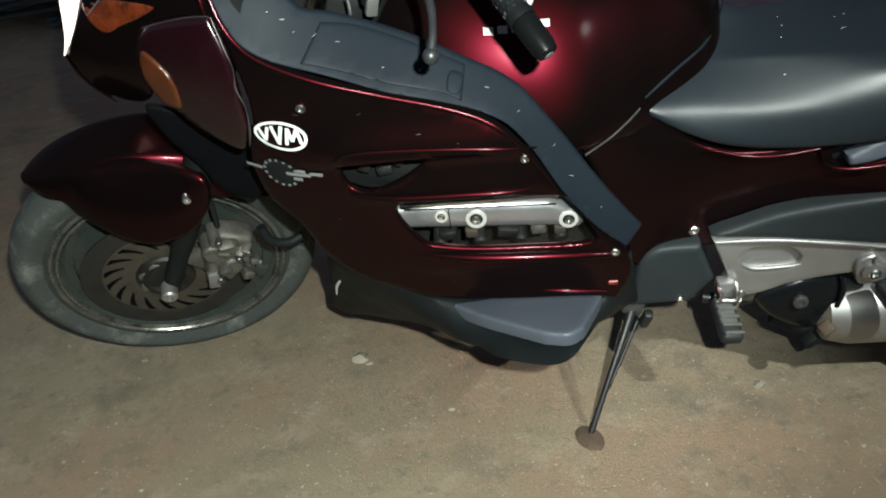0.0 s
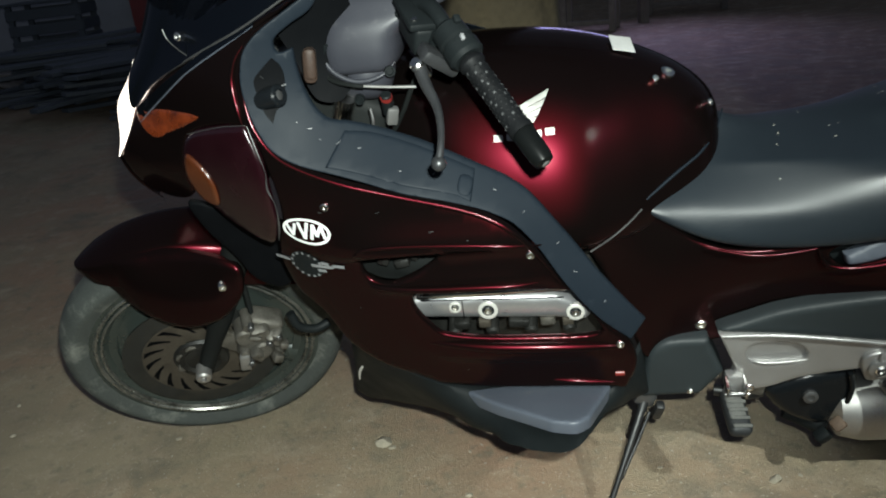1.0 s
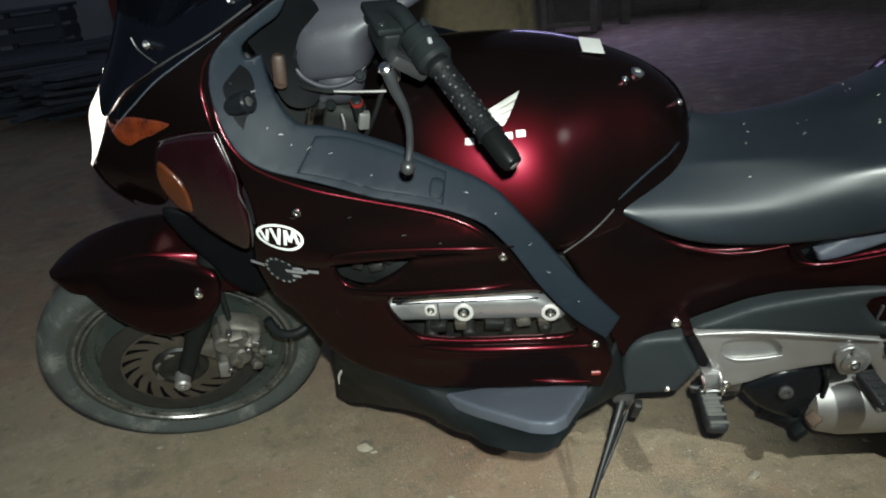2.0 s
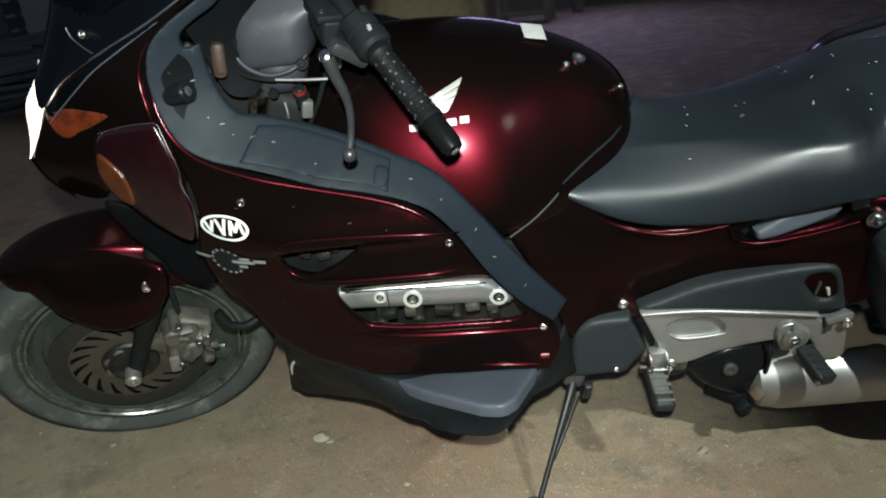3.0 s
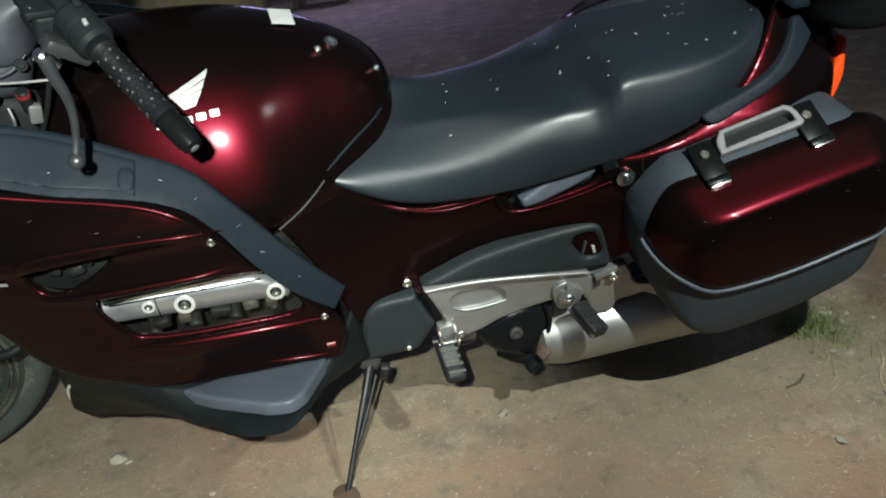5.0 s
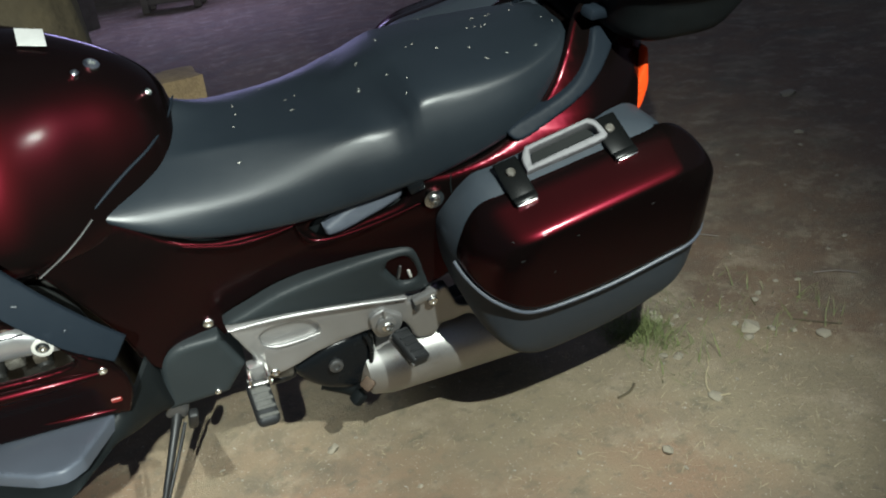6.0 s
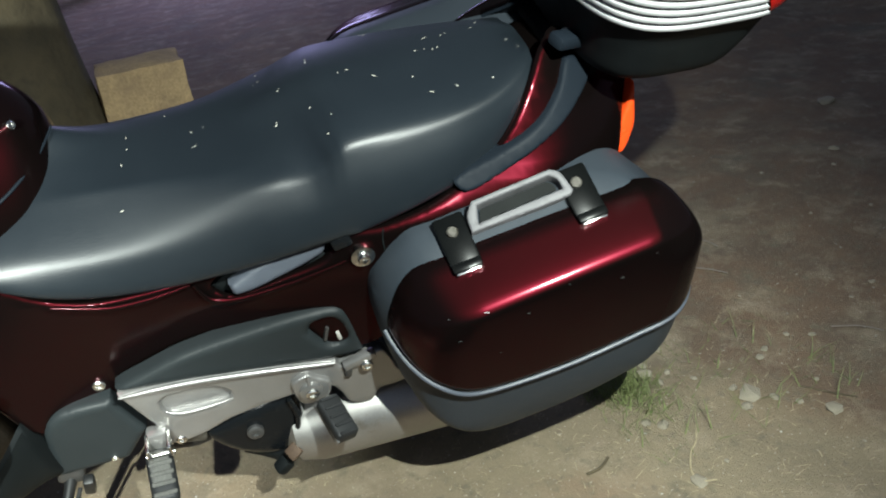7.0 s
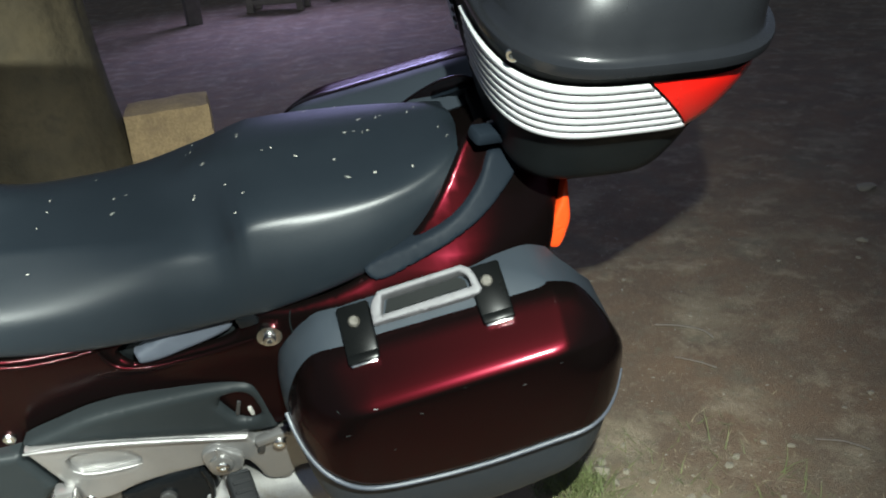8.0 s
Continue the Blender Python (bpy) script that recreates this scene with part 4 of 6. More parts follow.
# fork leg, axle, caliper
forks = new("front_fork")
forks.parent = bike
for y in (-.088, .088):
    part("fork_leg", steered(tube([(-.004, y, .296), (.0, y, .318), (.045, y, .40), (.085, y, .475), (.19, y, .68)], [.013, .018, .020, .026, .030], 18)), CABLE, forks)
    # the fairing's shade is put in the near-black of the tubes
    part("fork_tube", steered(tube([(.13, y, .56), (.36, y, .99)], .0215, 18, False)), CABLE, forks)
part("axle_bolt", steered(lathe([(-.02, .017), (.012, .017), (.016, .013), (.016, .007), (.008, .006), (.008, .0004)], (-.006, -.112, .322), LEFT, 22)), STEEL, forks)
part("triple_clamp", steered(block((.08, .28, .035), pose(.345, 0, .955, 0, 28, 0), .012, 3)), SILVER, forks)
def calipered(me):
    me.transform(Matrix.Translation((-.006, .022, .012)))
    return steered(me)


cal = part("brake_caliper", calipered(block((.075, .055, .125), pose(.150, -.118, .385, 0, 32, 0), .014, 3)), DIRTYMETAL, forks, "grimy brake caliper")
for x, z, r, l in ((.125, .415, .021, .03), (.150, .362, .021, .03), (.168, .425, .013, .035), (.11, .365, .011, .03), (.185, .375, .012, .025), (.14, .448, .012, .03), (.178, .335, .010, .022)):
    part("caliper_piston", calipered(lathe([(-.03, r), (l * .6, r), (l * .8, r * .8), (l * .8, .0004)], (x, -.135, z), (.12, -1, .1), 18)), DIRTYMETAL, cal)
rnd = random.Random(31)
for k in range(9):
    x, z = .105 + .10 * rnd.random(), .33 + .115 * rnd.random()
    part("caliper_lug", calipered(block((rnd.uniform(.014, .034), rnd.uniform(.018, .03), rnd.uniform(.010, .024)), pose(x, -.150 - .01 * rnd.random(), z, rnd.uniform(-20, 20), rnd.uniform(10, 60), rnd.uniform(-20, 20)), .004, 2)), DIRTYMETAL, cal)
for x, z in ((.118, .342), (.195, .405), (.150, .455), (.172, .392)):
    part("caliper_bolt", calipered(bolt_mesh((x, -.162, z), LEFT, .007, .006)), ALLOY, cal)
part("caliper_bracket", calipered(block((.10, .014, .05), pose(.085, -.112, .372, 0, 50, 0), .006, 2)), DIRTYMETAL, cal)
part("bleed_nipple", calipered(block((.022, .014, .045), pose(.105, -.158, .345, 0, 12, 0), .003, 2)), SILVER, cal)
part("brake_hose", calipered(tube([(.15, -.12, .44), (.155, -.10, .50), (.16, -.085, .58), (.18, -.075, .66)], .006, 10)), CABLE, cal)
part("hose_guard", steered(tube([(.235, -.155, .50), (.245, -.165, .465), (.275, -.165, .445), (.305, -.155, .445)], .010, 10)), BLACK, forks)

# front mudguard
rows = []
for a, hw, low in ((117, .020, .2), (114, .040, .3), (108, .058, .5), (99, .071, .8), (88, .078, 1.0), (76, .082, 1.0), (61, .084, .9), (47, .080, .6), (34, .06, .4)):
    t = radians(a)
    d = np.array((math.cos(t), 0, math.sin(t)))
    r = .350 + .014 * math.sin(radians(max(0, min(180, a))))
    arc = []
    for s in np.linspace(-1, 1, 25):
        drop = .020 * abs(s) ** 2 + .075 * low * max(0, abs(s) - .55) ** 1.1 * 2.2
        arc.append(np.array((0, 0, .312)) + (r - drop) * d + np.array((0, hw * math.sin(s * 1.35) / math.sin(1.35) * (1 + .12 * abs(s)), 0)))
    rows.append(arc)
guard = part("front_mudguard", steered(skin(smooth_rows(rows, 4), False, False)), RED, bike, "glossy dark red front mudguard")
# mudguard side skirt with its bolt
SKIRT = [(-.138, .630), (-.11, .652), (-.06, .664), (.0, .668), (.09, .662), (.172, .640), (.170, .590), (.138, .548), (.085, .512), (.020, .500), (-.062, .545), (-.100, .578), (-.125, .602)]
skirt_y = surface([(-.138, .625, -.022), (-.06, .664, -.058), (.0, .668, -.066), (.09, .662, -.090), (.172, .630, -.138), (.172, .54, -.152), (.130, .466, -.146), (.015, .454, -.126), (-.071, .529, -.092), (-.04, .60, -.098), (.05, .58, -.132), (-.10, .585, -.058), (.11, .56, -.152)])
part("mudguard_skirt", steered(panel(SKIRT, skirt_y, .004, .012, .013)), RED, guard)
part("mudguard_bolt", steered(bolt_mesh((.131, float(skirt_y(np.array([(.131, .607)]))[0]), .607), LEFT, .009, .009)), CHROME, guard)

# handlebar, controls and instrument cover
bars = new("handlebar")
bars.parent = bike
gs, ge = np.array((.683, -.292, 1.040)), np.array((.783, -.417, .932))
gd = (ge - gs) / np.linalg.norm(ge - gs)
part("grip", lathe([(0, .016), (.004, .0190), (.010, .0196), (.016, .0162), (.12, .0162), (.126, .0180), (.134, .0180), (.134, .01)], gs, gd, 28), GRIPRUBBER, bars, "worn ribbed black rubber grip")
for k in range(13):
    for j in range(12):
        a = 2 * math.pi * (j + .5 * (k % 2)) / 12
        s = np.cross(gd, (0, 0, 1)); s = s / np.linalg.norm(s)
        u = np.cross(s, gd)
        p = gs + gd * (.021 + .0080 * k) + .0162 * (math.cos(a) * s + math.sin(a) * u)
        part("grip_rib", lathe([(-.002, .0030), (.0003, .0026), (.0012, .0004)], p, math.cos(a) * s + math.sin(a) * u, 4), NUB if (3 * k + 5 * j) % 7 < 2 else GRIPRUBBER, bars)
part("bar_end", lathe([(.134, .0155), (.138, .0165), (.175, .0158), (.186, .0132), (.189, .0070), (.183, .006), (.183, .0004)], gs, gd, 28), LATCH, bars, "gloss black bar-end weight")
part("bar_end_screw", lathe([(.180, .0062), (.1895, .0062), (.1900, .004), (.1900, .0004)], gs, gd, 16), SILVER, bars)
part("handlebar_tube", tube([gs + gd * .02, gs - gd * .05, gs - gd * .11 + np.array((-.01, .02, -.005)), (.53, -.12, 1.045), (.50, 0, 1.05)], .012, 14), BLACK, bars)
part("handlebar_tube", tube([(.50, 0, 1.05), (.47, .12, 1.06), (.42, .28, 1.06), (.40, .40, 1.0)], .012, 14), BLACK, bars)
part("grip", tube([(.415, .29, 1.055), (.40, .41, .995)], .0185, 16, False), RUBBER, bars)
sw = part("switch_housing", lathe([(-.062, .019), (-.056, .025), (-.034, .026), (-.031, .022), (-.027, .022), (-.024, .027), (-.006, .027), (0, .022)], gs, gd, 22), BLACK, bars, "black switch housing")
part("switch_button", block((.006, .010, .006), Matrix.Translation(gs - gd * .018 + np.array((.004, -.014, .024))) @ pose(0, 0, 0, 40, 10, 30), .002, 2), LIGHTGREY, sw)
part("switch_button", block((.010, .012, .008), Matrix.Translation(gs - gd * .045 + np.array((.010, -.006, .026))) @ pose(0, 0, 0, 40, 10, 30), .002, 2), BLACK, sw)
lp = np.array((.611, -.285, 1.034))
part("lever_bracket", block((.066, .034, .022), Matrix.Translation(lp + np.array((.026, .018, .001))) @ pose(0, 0, 0, 20, 40, 35), .008, 2), LEVER, bars, "alloy clutch lever bracket")
part("lever_pivot", lathe([(-.02, .010), (.010, .010), (.013, .007), (.013, .0004)], lp, (-.35, -.55, .75), 16), CHROME, bars)
part("clutch_lever", tube([lp, (.620, -.307, 1.016), (.636, -.342, .999), (.643, -.372, .984), (.644, -.400, .967), (.641, -.414, .954)], [.010, .0085, .0066, .0052, .0048, .0052], 12), LEVER, bars, "dull alloy clutch lever")
part("lever_ball", lathe([(-.0105 * math.cos(a), max(.0104 * math.sin(a), .0004)) for a in np.linspace(0, math.pi, 11)], (.640, -.416, .947), (0, -.4, -1), 18), LEVER, bars)
res = part("fluid_reservoir", block((.050, .085, .045), pose(.610, -.205, 1.062, 14, 8, 25), .008, 3), BLACK, bars, "black fluid reservoir")
part("reservoir_cap", block((.056, .090, .012), pose(.610, -.212, 1.088, 14, 8, 25), .004, 2), BLACK, res)
for dx, dy in ((-.016, -.030), (.018, .022)):
    part("cap_screw", lathe([(0, .0045), (.008, .0045), (.008, .0004)], Matrix(pose(.610, -.212, 1.088, 14, 8, 25)) @ Vector((dx, dy, .0)), (0, -.2, 1), 12), CHROME, res)
part("clamp", block((.045, .040, .040), pose(.645, -.235, 1.055, 20, 20, 35), .010, 2), BLACK, bars)
rows = []
for z, cx, cy, rx, ry in ((.985, .495, -.09, .030, .05), (.988, .495, -.09, .050, .080), (.998, .498, -.088, .061, .098), (1.020, .500, -.084, .066, .106), (1.045, .504, -.080, .070, .108), (1.066, .520, -.076, .082, .106), (1.084, .548, -.070, .108, .100), (1.104, .556, -.064, .114, .090), (1.120, .556, -.058, .108, .070), (1.126, .556, -.055, .06, .04)):
    rows.append([(cx + rx * math.copysign(abs(math.cos(a)) ** .5, math.cos(a)), cy + ry * math.copysign(abs(math.sin(a)) ** .5, math.sin(a)) + .10 * (rx - .06) * math.cos(a), z) for a in np.linspace(0, 2 * math.pi, 56, False)])
cover = part("handlebar_cover", skin(smooth_rows(rows, 4)), SHROUD, bike, "grey moulded handlebar cover")
part("ignition_lock", lathe([(-.02, .016), (.012, .016), (.014, .013), (.014, .009), (.010, .008), (.010, .0004)], (.472, -.145, 1.112), (-.1, -.4, 1), 22), SILVER, cover, "bright ignition lock")
part("lock_tab", block((.020, .010, .012), pose(.470, -.165, 1.105, 20, 10, 15), .003, 2), STEEL, cover)
part("cover_ridge", tube([(.440, -.150, 1.075), (.441, -.172, 1.04), (.455, -.186, 1.005), (.490, -.192, .985), (.530, -.190, .988), (.556, -.178, 1.005)], [.001, .003, .004, .004, .003, .001], 12), SHROUD, cover)
part("cover_slot", block((.004, .008, .036), pose(.449, -.180, 1.028, 0, 24, -35), .0015, 2), BLACK, cover)
part("cover_lower", lathe([(-.035, .050), (-.01, .048), (.012, .042), (.026, .030), (.032, .016), (.033, .0004)], (.497, -.140, .968), (-.05, -.45, -.9), 32), SHROUD, cover)
part("cover_screw", lathe([(-.006, .0085), (.001, .0085), (.001, .006), (-.002, .005), (-.002, .0004)], (.548, -.190, .995), (.3, -.9, .1), 16), BLACK, cover)
part("cover_screw", lathe([(-.006, .0085), (.001, .0085), (.001, .006), (-.002, .005), (-.002, .0004)], (.490, -.184, .950), (-.1, -.9, -.1), 16), BLACK, cover)
part("control_wire", tube([(.452, -.192, .992), (.49, -.214, .988), (.54, -.222, .984), (.592, -.228, .982)], .0022, 8), STEEL, bike, "bright steel control wire")
part("wire_sleeve", tube([(.425, -.15, 1.010), (.452, -.192, .992), (.49, -.214, .988), (.51, -.218, .986)], .0036, 8), CABLE, bike)
part("fork_cap", tube([(.444, -.145, .90), (.464, -.162, .950)], .018, 20, False), CHROME, bike, "bright fork tube top")
part("connector", block((.018, .014, .030), pose(.540, -.19, .922, 10, 12, 20), .003, 2), SILVER, bike, "small grey connector")
part("spring_clip", tube([(.505, -.185, .935), (.507, -.190, .915), (.503, -.192, .90)], .003, 8), ALLOY, bike)
part("clutch_hose", tube([(.612, -.200, 1.02), (.585, -.205, .98), (.56, -.19, .93), (.53, -.17, .88)], .0040, 8), CABLE, bike)
# block added in the cockpit cavity, its shade put in the near-black colour
part("cavity_block", block((.18, .22, .20), pose(.42, -.03, .86, 0, 25, 0), .03, 3), CABLE, bike)
part("fuse_cap", lathe([(-.03, .009), (.010, .009), (.012, .007), (.012, .0004)], (.536, -.195, .952), (.1, -.4, .9), 18), BLACK, bike)
part("red_cap_ring", lathe([(.001, .0098), (.008, .0098), (.008, .006), (.001, .006)], (.536, -.195, .952), (.1, -.4, .9), 18, False, True), DULLRED, bike, "small red ring")

# fuel tank
TANK = ((.47, .09, .885, .70), (.50, .15, .935, .66), (.55, .205, .962, .63), (.63, .245, .976, .61), (.74, .258, .974, .60), (.83, .252, .962, .60), (.90, .222, .945, .60), (.96, .185, .922, .61), (1.01, .155, .895, .63), (1.05, .125, .862, .66), (1.072, .085, .83, .70), (1.08, .04, .80, .72))


def tank_side(hw, mid, z, t):
    plane = .06 - .0963 * z
    return plane - (hw + .06 - .0963 * mid) * np.sqrt(np.clip(1 - t ** 1.35, 0, 1))


def tank_ring(x, hw, top, low):
    mid = low + (top - low) * .26
    half = []
    for s in np.linspace(0, 1, 20):
        t = 1 - (1 - s) ** 1.8
        z = mid + (top - mid) * t
        half.append((x, tank_side(hw, mid, z, t), z))
    under = [(x, -hw * .9, mid - .03), (x, -hw * .6, low)]
    left = under[::-1] + half
    return left + mirrored(left[::-1][1:])


rows = [resample(tank_ring(*t), 60, True) for t in TANK]
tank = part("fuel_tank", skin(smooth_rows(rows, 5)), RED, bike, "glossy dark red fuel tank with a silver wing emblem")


def tank_y(q):
    """Depth of the tank's near side at (x, z)."""
    xs = np.array([t[0] for t in TANK])
    hw, top, low = (np.interp(q[:, 0], xs, [t[k] for t in TANK]) for k in (1, 2, 3))
    mid = low + (top - low) * .26
    t = np.clip((q[:, 1] - mid) / (top - mid), 0, .995)
    return tank_side(hw, mid, q[:, 1], t)


emblem = new("wing_emblem")
emblem.parent = tank
WING = ((.7245, .905, .789, .926), (.7300, .900, .782, .915), (.7355, .895, .775, .9045), (.7405, .890, .768, .8945), (.7455, .885, .760, .886))
for (xa, za, xb, zb), (xc, zc, xd, zd) in zip(WING[:-1], WING[1:]):
    g = .24
    ring = [(xa, za, 1), (xb, zb, 1), (xb + (xd - xb) * (1 - g), zb + (zd - zb) * (1 - g) - .0008, 1), (xa + (xc - xa) * (1 - g), za + (zc - za) * (1 - g) - .0012, 1)]
    part("feather", panel(ring, tank_y, .001, 0, .01, (), .003, .006), EMBLEM, emblem)
for k in range(5):
    x = .698 + .0205 * k
    z = .866 + .0008 * k
    part("emblem_bar", panel([(x, z + .009, 1), (x + .0145, z + .0085, 1), (x + .0145, z - .0005, 1), (x, z, 1)], tank_y, .001, 0, .01, (), .003, .006), EMBLEM, emblem)
part("tank_label", block((.038, .046, .0012), pose(.914, -.030, .9475, 12, 15, 8), 0, 1), PAPER, tank, "white paper label stuck on the tank")
part("tank_trim_bolt", bolt_mesh((.985, -.062, .902), (.35, -.3, 1), .012, .005), CHROME, tank)
part("tank_trim_bolt", bolt_mesh((.962, -.090, .905), (.3, -.4, 1), .006, .004), CHROME, tank)
part("tank_trim_bolt", bolt_mesh((1.052, -.078, .850), (.7, -.5, .5), .006, .005), CHROME, tank)

# seat
SEAT = (((.928, -.190, .713), (.945, -.170, .726), (1.072, 0, .812)), ((.968, -.204, .690), (1.003, -.164, .735), (1.095, 0, .797)),
        ((1.05, -.207, .645), (1.083, -.166, .744), (1.145, 0, .780)), ((1.15, -.205, .628), (1.165, -.169, .750), (1.205, 0, .772)),
        ((1.25, -.202, .629), (1.260, -.168, .749), (1.27, 0, .769)), ((1.34, -.202, .640), (1.350, -.172, .746), (1.315, 0, .774)),
        ((1.40, -.202, .648), (1.405, -.175, .747), (1.350, 0, .784)), ((1.425, -.202, .651), (1.430, -.178, .758), (1.385, 0, .799)),
        ((1.448, -.201, .654), (1.450, -.180, .780), (1.420, 0, .812)), ((1.48, -.200, .658), (1.478, -.180, .791), (1.465, 0, .821)),
        ((1.60, -.190, .686), (1.60, -.173, .791), (1.60, 0, .826)), ((1.69, -.160, .712), (1.69, -.151, .801), (1.70, 0, .828)),
        ((1.745, -.135, .770), (1.745, -.118, .818), (1.758, 0, .832)), ((1.768, -.10, .810), (1.766, -.09, .822), (1.775, 0, .825)))


def seat_half(b, c, t, firm):
    """Half a cross-section: from under the lower edge over the side crease to the middle."""
    low = c + (b - c) * (.42 - .32 * firm) + np.array((0, -.003 - .004 * (1 - firm), 0))
    high = c + (t - c) * (.30 - .26 * firm) + np.array((0, 0, .002 * firm))
    return [b + np.array((0, .03, -.006)), b, b + (c - b) * .5 + np.array((0, -.010, 0)), low, high,
            c * .72 + t * .28 + np.array((0, 0, .006 * firm)), c * .38 + t * .62 + np.array((0, 0, .004)), t]


rows = []
for b, c, t in SEAT:
    b, c, t = map(np.array, (b, c, t))
    firm = float(np.interp(c[0], (1.16, 1.34), (0, 1)))
    t = t + np.array((0, .06 - .0963 * t[2], 0))
    line = seat_half(b, c, t, firm)
    # the far edge rises evenly where the near edge has its step
    worn = c.copy()
    if 1.27 < c[0] < 1.60:
        worn[2] = float(np.interp(c[0], (1.27, 1.38, 1.46, 1.60), (.752, .764, .780, .791)))
    far_half = np.array(mirrored(seat_half(b, worn, t, firm * .4)[::-1][1:]))
    sag = float(np.interp(c[0], (.98, 1.08, 1.20, 1.36, 1.46, 1.7), (.4, 1, .72, .40, .2, .2)))
    weight = np.array([.25, .75, 1, 1, 1, 1, 1])[:, None] * sag
    far_half = far_half + weight * np.array((0, -.034, -.046))
    rows.append(resample(smooth_rows(np.vstack([line, far_half]), 6), 110))
rows = np.array(smooth_rows(rows, 6))
soft = np.interp(rows[:, :, 0].mean(1), (1.28, 1.36, 1.52, 1.60), (1, .12, .12, 1))[1:-1, None, None] * .5
for _ in range(16):
    rows[1:-1] += soft * ((rows[:-2] + rows[2:]) / 2 - rows[1:-1])
round_off = np.interp(rows[:, :, 0].mean(1), (1.16, 1.34), (.5, .06))[:, None, None]
for _ in range(10):
    rows += round_off * ((np.roll(rows, 1, 1) + np.roll(rows, -1, 1)) / 2 - rows)
seat = part("seat", skin(rows, True, True, 1.2), VINYL, bike, "dark grey grained vinyl seat with a raised pillion")

part("seat_bead", tube([(.938, -.192, .737), (.965, -.176, .753), (.994, -.156, .767), (1.036, -.122, .783), (1.068, -.070, .797), (1.086, -.025, .812)], [.0015, .0026, .0026, .0024, .002, .0015], 10), GREY, seat, "raised seam along the seat's front edge")

# side cover and tail
SIDE = [(.835, .690, 1), (.940, .705), (1.03, .645), (1.09, .626), (1.21, .622), (1.30, .632), (1.42, .648), (1.505, .655), (1.62, .690), (1.69, .74), (1.77, .842, 1), (1.80, .862), (1.86, .83), (1.935, .765, 1), (1.915, .74),
        (1.897, .665), (1.88, .62), (1.60, .56), (1.45, .42), (1.07, .40), (.95, .38), (.90, .52), (.87, .60)]
GRAB = [(1.246, .605), (1.30, .632), (1.395, .650), (1.424, .646), (1.412, .612), (1.34, .592), (1.27, .578)]
me = panel(SIDE, side_y, .004, .007, .015, (GRAB,))
for far in SIDES:
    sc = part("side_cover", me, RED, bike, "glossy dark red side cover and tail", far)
    if not far:
        side = sc
joint = np.array([(.842, .676), (.88, .694), (.909, .711), (.930, .725)])
part("panel_edge", tube([(x, min(float(side_y(np.array([(x, z)]))[0]), float(tank_y(np.array([(x, z)]))[0])) - .0015, z) for x, z in joint], .0016, 8), ALLOY, side, "pale panel edge")
part("slot_backing", panel([(1.23, .60), (1.30, .64), (1.43, .66), (1.43, .60), (1.34, .58), (1.26, .565)], side_y, .003, 0, .015, (), -.022), BLACK, side)
part("lift_grip", panel([(1.268, .600, 1), (1.335, .630), (1.395, .648), (1.415, .640), (1.408, .620), (1.34, .596), (1.275, .582)], side_y, .012, .008, .010, (), .003), GUARD, side, "grey folding lift grip")
part("grab_bolt", bolt_mesh((1.464, float(side_y(np.array([(1.464, .614)]))[0]) - .004, .614), LEFT, .0095, .014, .018), CHROME, side)


def on_side(x, z, lift):
    return (x, float(side_y(np.array([(x, z)]))[0]) - lift, z)


part("cover_rim", tube([on_side(1.04, .640, .010), on_side(1.108, .624, .012), on_side(1.164, .620, .012), on_side(1.218, .625, .011)], [.002, .0038, .0038, .002], 10), RED, side)
part("cover_rim", tube([on_side(1.222, .618, .004), on_side(1.240, .586, .004), on_side(1.28, .578, .004), on_side(1.34, .584, .004), on_side(1.39, .594, .004), on_side(1.44, .607, .002)], [.002, .0042, .0046, .0042, .0034, .002], 10), RED, side)
part("grip_end", block((.030, .014, .026), Matrix.Translation(on_side(1.436, .643, .006)) @ pose(0, 0, 0, 0, -14, 0), .004, 2), GLOSSBLACK, side)
part("panel_joint", tube([(x, side_y(np.array([(x, z)]))[0] - .0002, z) for x, z in ((1.499, .652), (1.496, .63), (1.50, .60))], .0012, 6), BLACK, side)
part("tail_centre", centred(block((.24, .20, .12), pose(1.80, 0, .745, 0, -14, 0), .03, 3)), RED, bike, "dark red tail section")
HANDLE = [(1.610, .703), (1.625, .688), (1.698, .716), (1.770, .750), (1.825, .783), (1.846, .801), (1.830, .822), (1.808, .828), (1.788, .800), (1.746, .764), (1.685, .735)]
me = panel(HANDLE, side_y, .020, .006, .008, (), .014)
for far in SIDES:
    part("grab_rail", me, GREY, bike, "grey plastic grab rail", far)
part("seat_lock", block((.05, .03, .02), pose(1.80, -.135, .865, 10, 10, 20), .006, 2), GREY, bike)
part("rail_bracket", block((.06, .012, .010), pose(1.835, -.10, .862, 10, 0, 15), .003, 2), EMBLEM, bike, "small metal bracket")
MARK = [(1.923, .770), (1.929, .735), (1.933, .69), (1.919, .645), (1.902, .648), (1.898, .675), (1.913, .722)]
me = panel(MARK, flat(-.128), .02, .006, .008)
for far in SIDES:
    part("rear_marker", me, ORANGE, bike, "bright orange rear marker lens", far)

